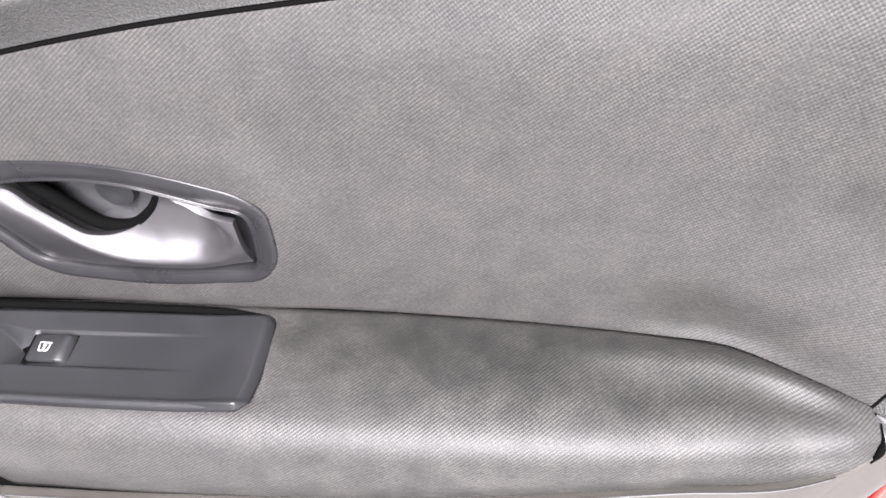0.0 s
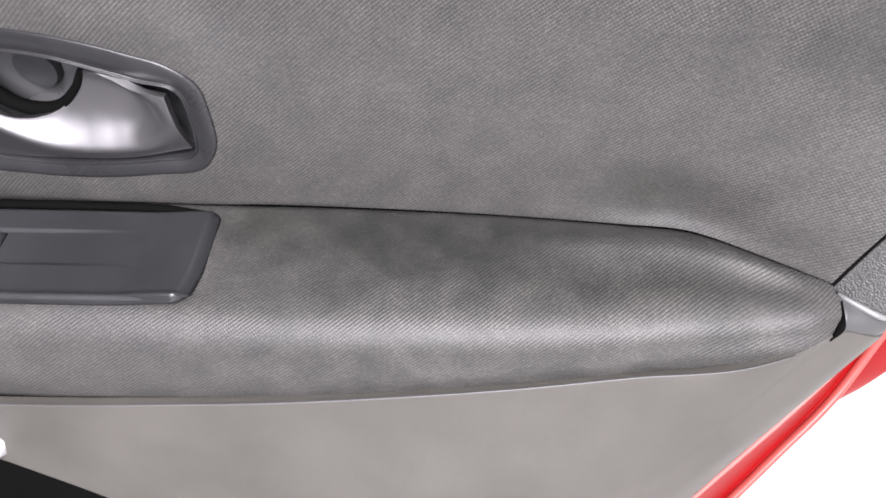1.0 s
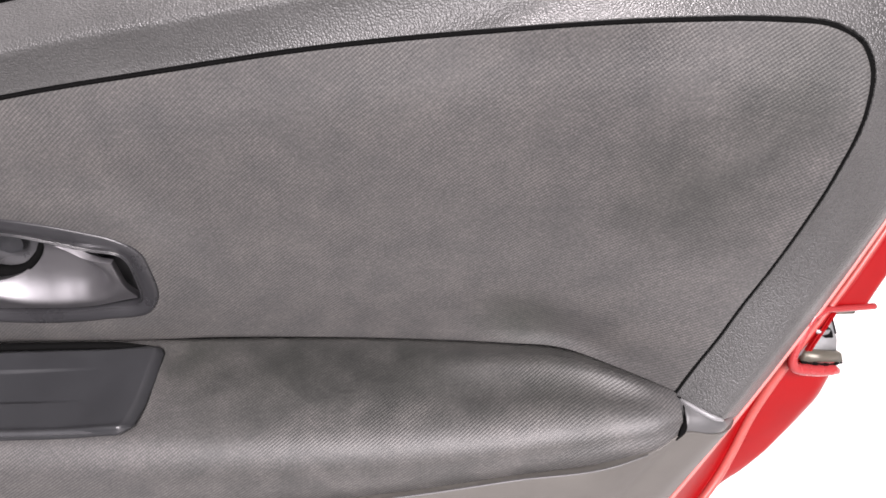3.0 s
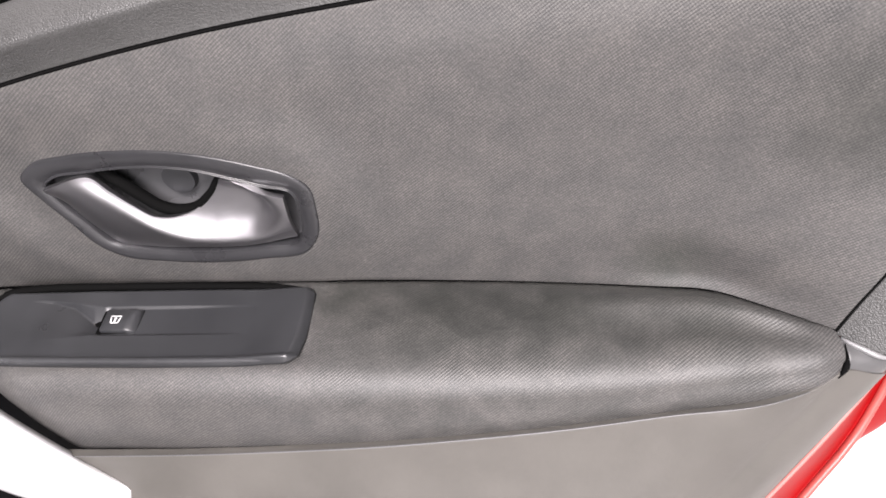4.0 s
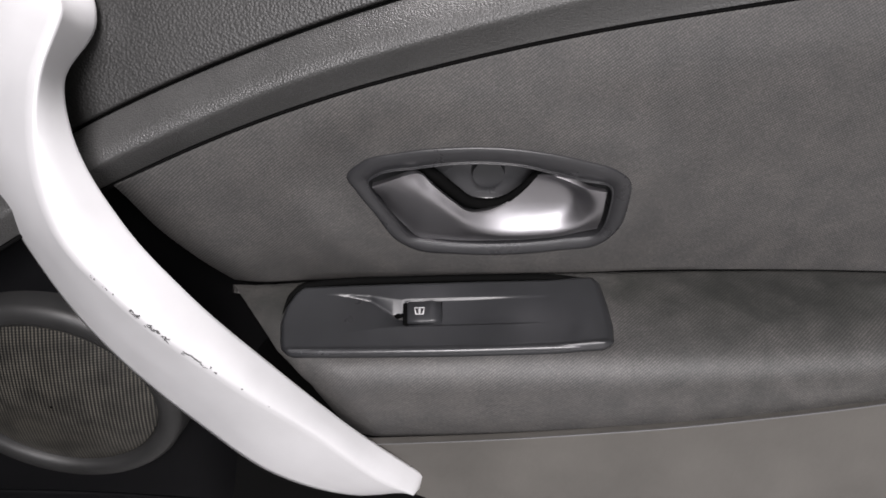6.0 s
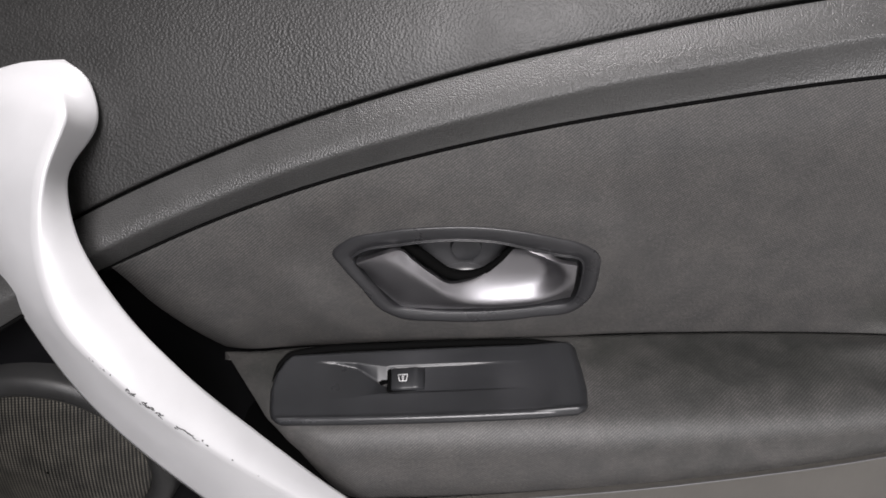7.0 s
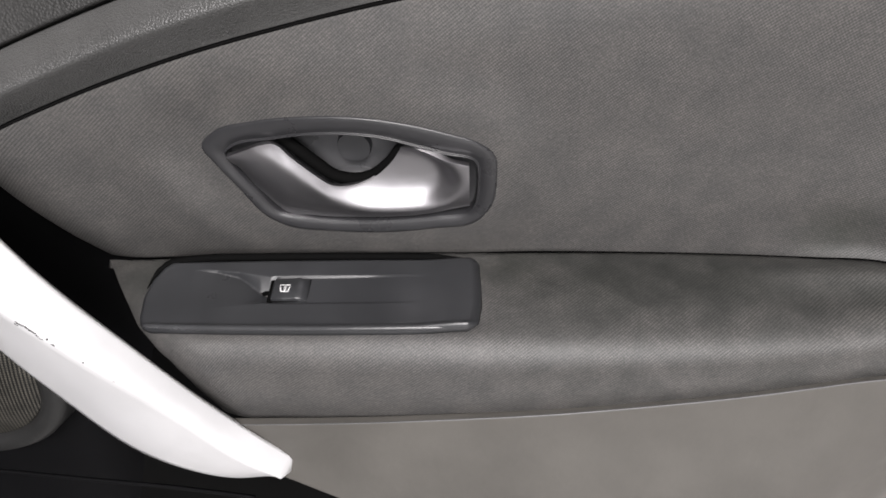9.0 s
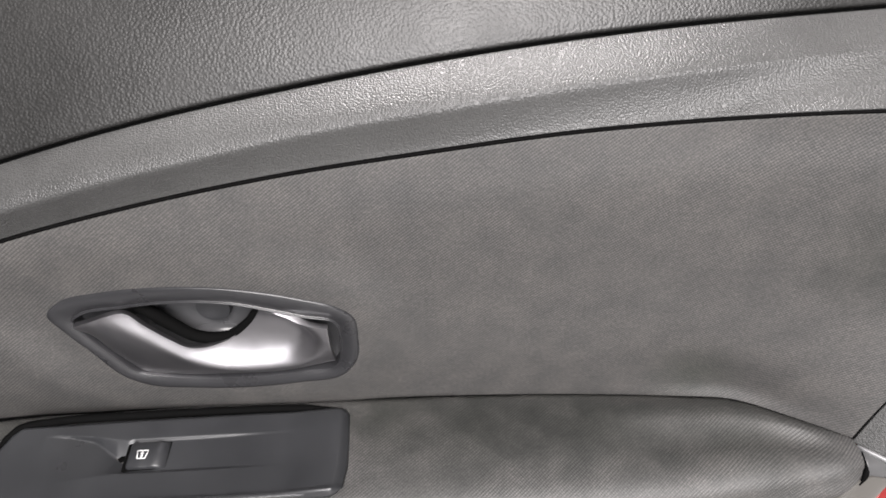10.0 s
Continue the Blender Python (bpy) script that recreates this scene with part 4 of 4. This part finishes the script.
chip_rng = random.Random(4)
for first, last, count, size in ((0.409, 0.420, 4, 0.55), (0.430, 0.447, 5, 0.4), (0.470, 0.486, 8, 0.8), (0.500, 0.538, 20, 0.85), (0.560, 0.602, 18, 0.8), (0.606, 0.614, 3, 0.5), (0.652, 0.658, 2, 0.35), (0.700, 0.706, 1, 0.35)):
    for _ in range(count):
        i = chip_rng.uniform(first, last) * N
        k, f = int(i), i - int(i)
        at = Vector((grip[k][14] + grip[k][15]) * (1 - f) / 2 + (grip[k + 1][14] + grip[k + 1][15]) * f / 2)
        way = Vector(grip[k + 2][15] - grip[k - 2][15]).normalized()
        side = Vector(grip[k][17] - grip[k][12]).normalized()
        out = way.cross(side).normalized()
        if out.y > 0:
            out = -out
        at = at + side * chip_rng.gauss(0, 0.0007)
        spin = chip_rng.uniform(-0.7, 0.5)
        way, side = way * math.cos(spin) + side * math.sin(spin), side * math.cos(spin) - way * math.sin(spin)
        length, width = size * chip_rng.uniform(0.0012, 0.0040), size * chip_rng.uniform(0.00022, 0.00058)
        bm = bmesh.new()
        rim = []
        for q in range(10):
            turn = q * math.pi / 5
            r = chip_rng.uniform(0.55, 1.2)
            rim.append(at + way * (math.cos(turn) * length * 0.5 * r) + side * (math.sin(turn) * width * r))
        lower_ring = [bm.verts.new(c - out * 0.0008) for c in rim]
        upper_ring = [bm.verts.new(c + out * 0.00035) for c in rim]
        bm.faces.new(upper_ring)
        for q in range(10):
            bm.faces.new((lower_ring[q], lower_ring[(q + 1) % 10], upper_ring[(q + 1) % 10], upper_ring[q]))
        bmesh.ops.recalc_face_normals(bm, faces=bm.faces)
        add("paint_chip", bm, CHIP, pull)

# rim of the map pocket under the handle
add("pocket_rim", tube(smooth_curve([(-0.60, 0.345, 0.640), (-0.48, 0.338, 0.632), (-0.40, 0.332, 0.624), (-0.33, 0.327, 0.617), (-0.27, 0.320, 0.611)], 40), 0.0016, 8), BLACK, label="black rim of the map pocket")

# latch in the rear flange


def plate_of(ring, back, thick, bevel=0.0006):
    bm = bmesh.new()
    face = bm.faces.new([bm.verts.new(flange(x, z, back)) for x, z in ring])
    pulled = bmesh.ops.extrude_face_region(bm, geom=[face])
    bmesh.ops.translate(bm, vec=(0, thick, 0), verts=[v for v in pulled["geom"] if isinstance(v, bmesh.types.BMVert)])
    bmesh.ops.recalc_face_normals(bm, faces=bm.faces)
    bmesh.ops.bevel(bm, geom=bm.edges[:], offset=bevel, segments=2, affect="EDGES")
    return bm


latch = add("latch_plate", plate_of([(0.3160, 0.7640), (0.3195, 0.7790), (0.3235, 0.7902), (0.3268, 0.7990), (0.3350, 0.7985), (0.3405, 0.7872), (0.3462, 0.7755), (0.3495, 0.7600)], 0.005, 0.010), STEEL, label="zinc-plated door latch in its notch")
add("latch_block", plate_of([(0.3165, 0.7665), (0.3200, 0.7738), (0.3482, 0.7675), (0.3518, 0.7595)], 0.0005, 0.008), STEEL_DARK, latch, "yellowish zinc-plated foot of the latch")
add("latch_rim", tube(smooth_curve([flange(0.3160, 0.7668, 0.001), flange(0.3260, 0.7640, 0.0002), (flange(0.3400, 0.7606, 0.0002)), flange(0.3510, 0.7592, 0.001)], 24), [0.0006 + 0.0005 * (k % 6 in (1, 2)) for k in range(24)], 8), GROOVE, latch, "dark lower rim")
add("latch_hook", plate_of([(0.3222, 0.7975), (0.3262, 0.7985), (0.3270, 0.7925), (0.3295, 0.7890), (0.3350, 0.7880), (0.3385, 0.7840), (0.3405, 0.7790), (0.3330, 0.7805), (0.3295, 0.7850), (0.3245, 0.7880)], 0.0030, 0.004), GROOVE, latch, "dark steel hook")
add("latch_pawl", plate_of([(0.3236, 0.7890), (0.3300, 0.7868), (0.3352, 0.7868), (0.3340, 0.7840), (0.3300, 0.7835), (0.3238, 0.7862)], 0.0018, 0.003, 0.0004), STEEL, latch)
add("latch_edge", tube([flange(0.3342, 0.7980, 0.0052), flange(0.3392, 0.7885, 0.0052), flange(0.3428, 0.7815, 0.0052)], 0.0008, 8), GROOVE, latch)
add("latch_bracket", plate_of([(0.3275, 0.8030), (0.3400, 0.8010), (0.3545, 0.7985), (0.3535, 0.7945), (0.3400, 0.7965), (0.3275, 0.7985)], 0.0035, 0.008), STEEL_DARK, latch)
lip = [(0.3655, 0.7995), (0.3500, 0.8010), (0.3350, 0.8025), (0.3255, 0.8032), (0.3190, 0.8000), (0.3130, 0.7880), (0.3095, 0.7775), (0.3085, 0.7695), (0.3110, 0.7640), (0.3180, 0.7610), (0.3330, 0.7570), (0.3460, 0.7545), (0.3485, 0.7530)]
wide = np.interp(np.linspace(0, 1, 60), [0, 0.35, 0.62, 0.74, 0.95, 1.0], [0.0022, 0.0022, 0.0028, 0.0042, 0.0042, 0.0025])
add("notch_lip", tube(smooth_curve([flange(x, z, 0.0012) for x, z in lip], 60), wide, 10), RED_LIP_LIT, label="red rounded lip of the latch notch, paler for its highlight")

add("tip_gap", tube(smooth_curve([(0.2138, 0.2512, 0.7482), (0.2165, 0.2518, 0.7522), (0.2192, 0.2535, 0.7580), (0.2208, 0.2600, 0.7655)], 12), [0.0003, 0.0007, 0.0013, 0.0019, 0.0021, 0.0018, 0.0011, 0.0007, 0.0005, 0.0004, 0.0004, 0.0003], 8), GROOVE, label="black gap at the armrest tip")
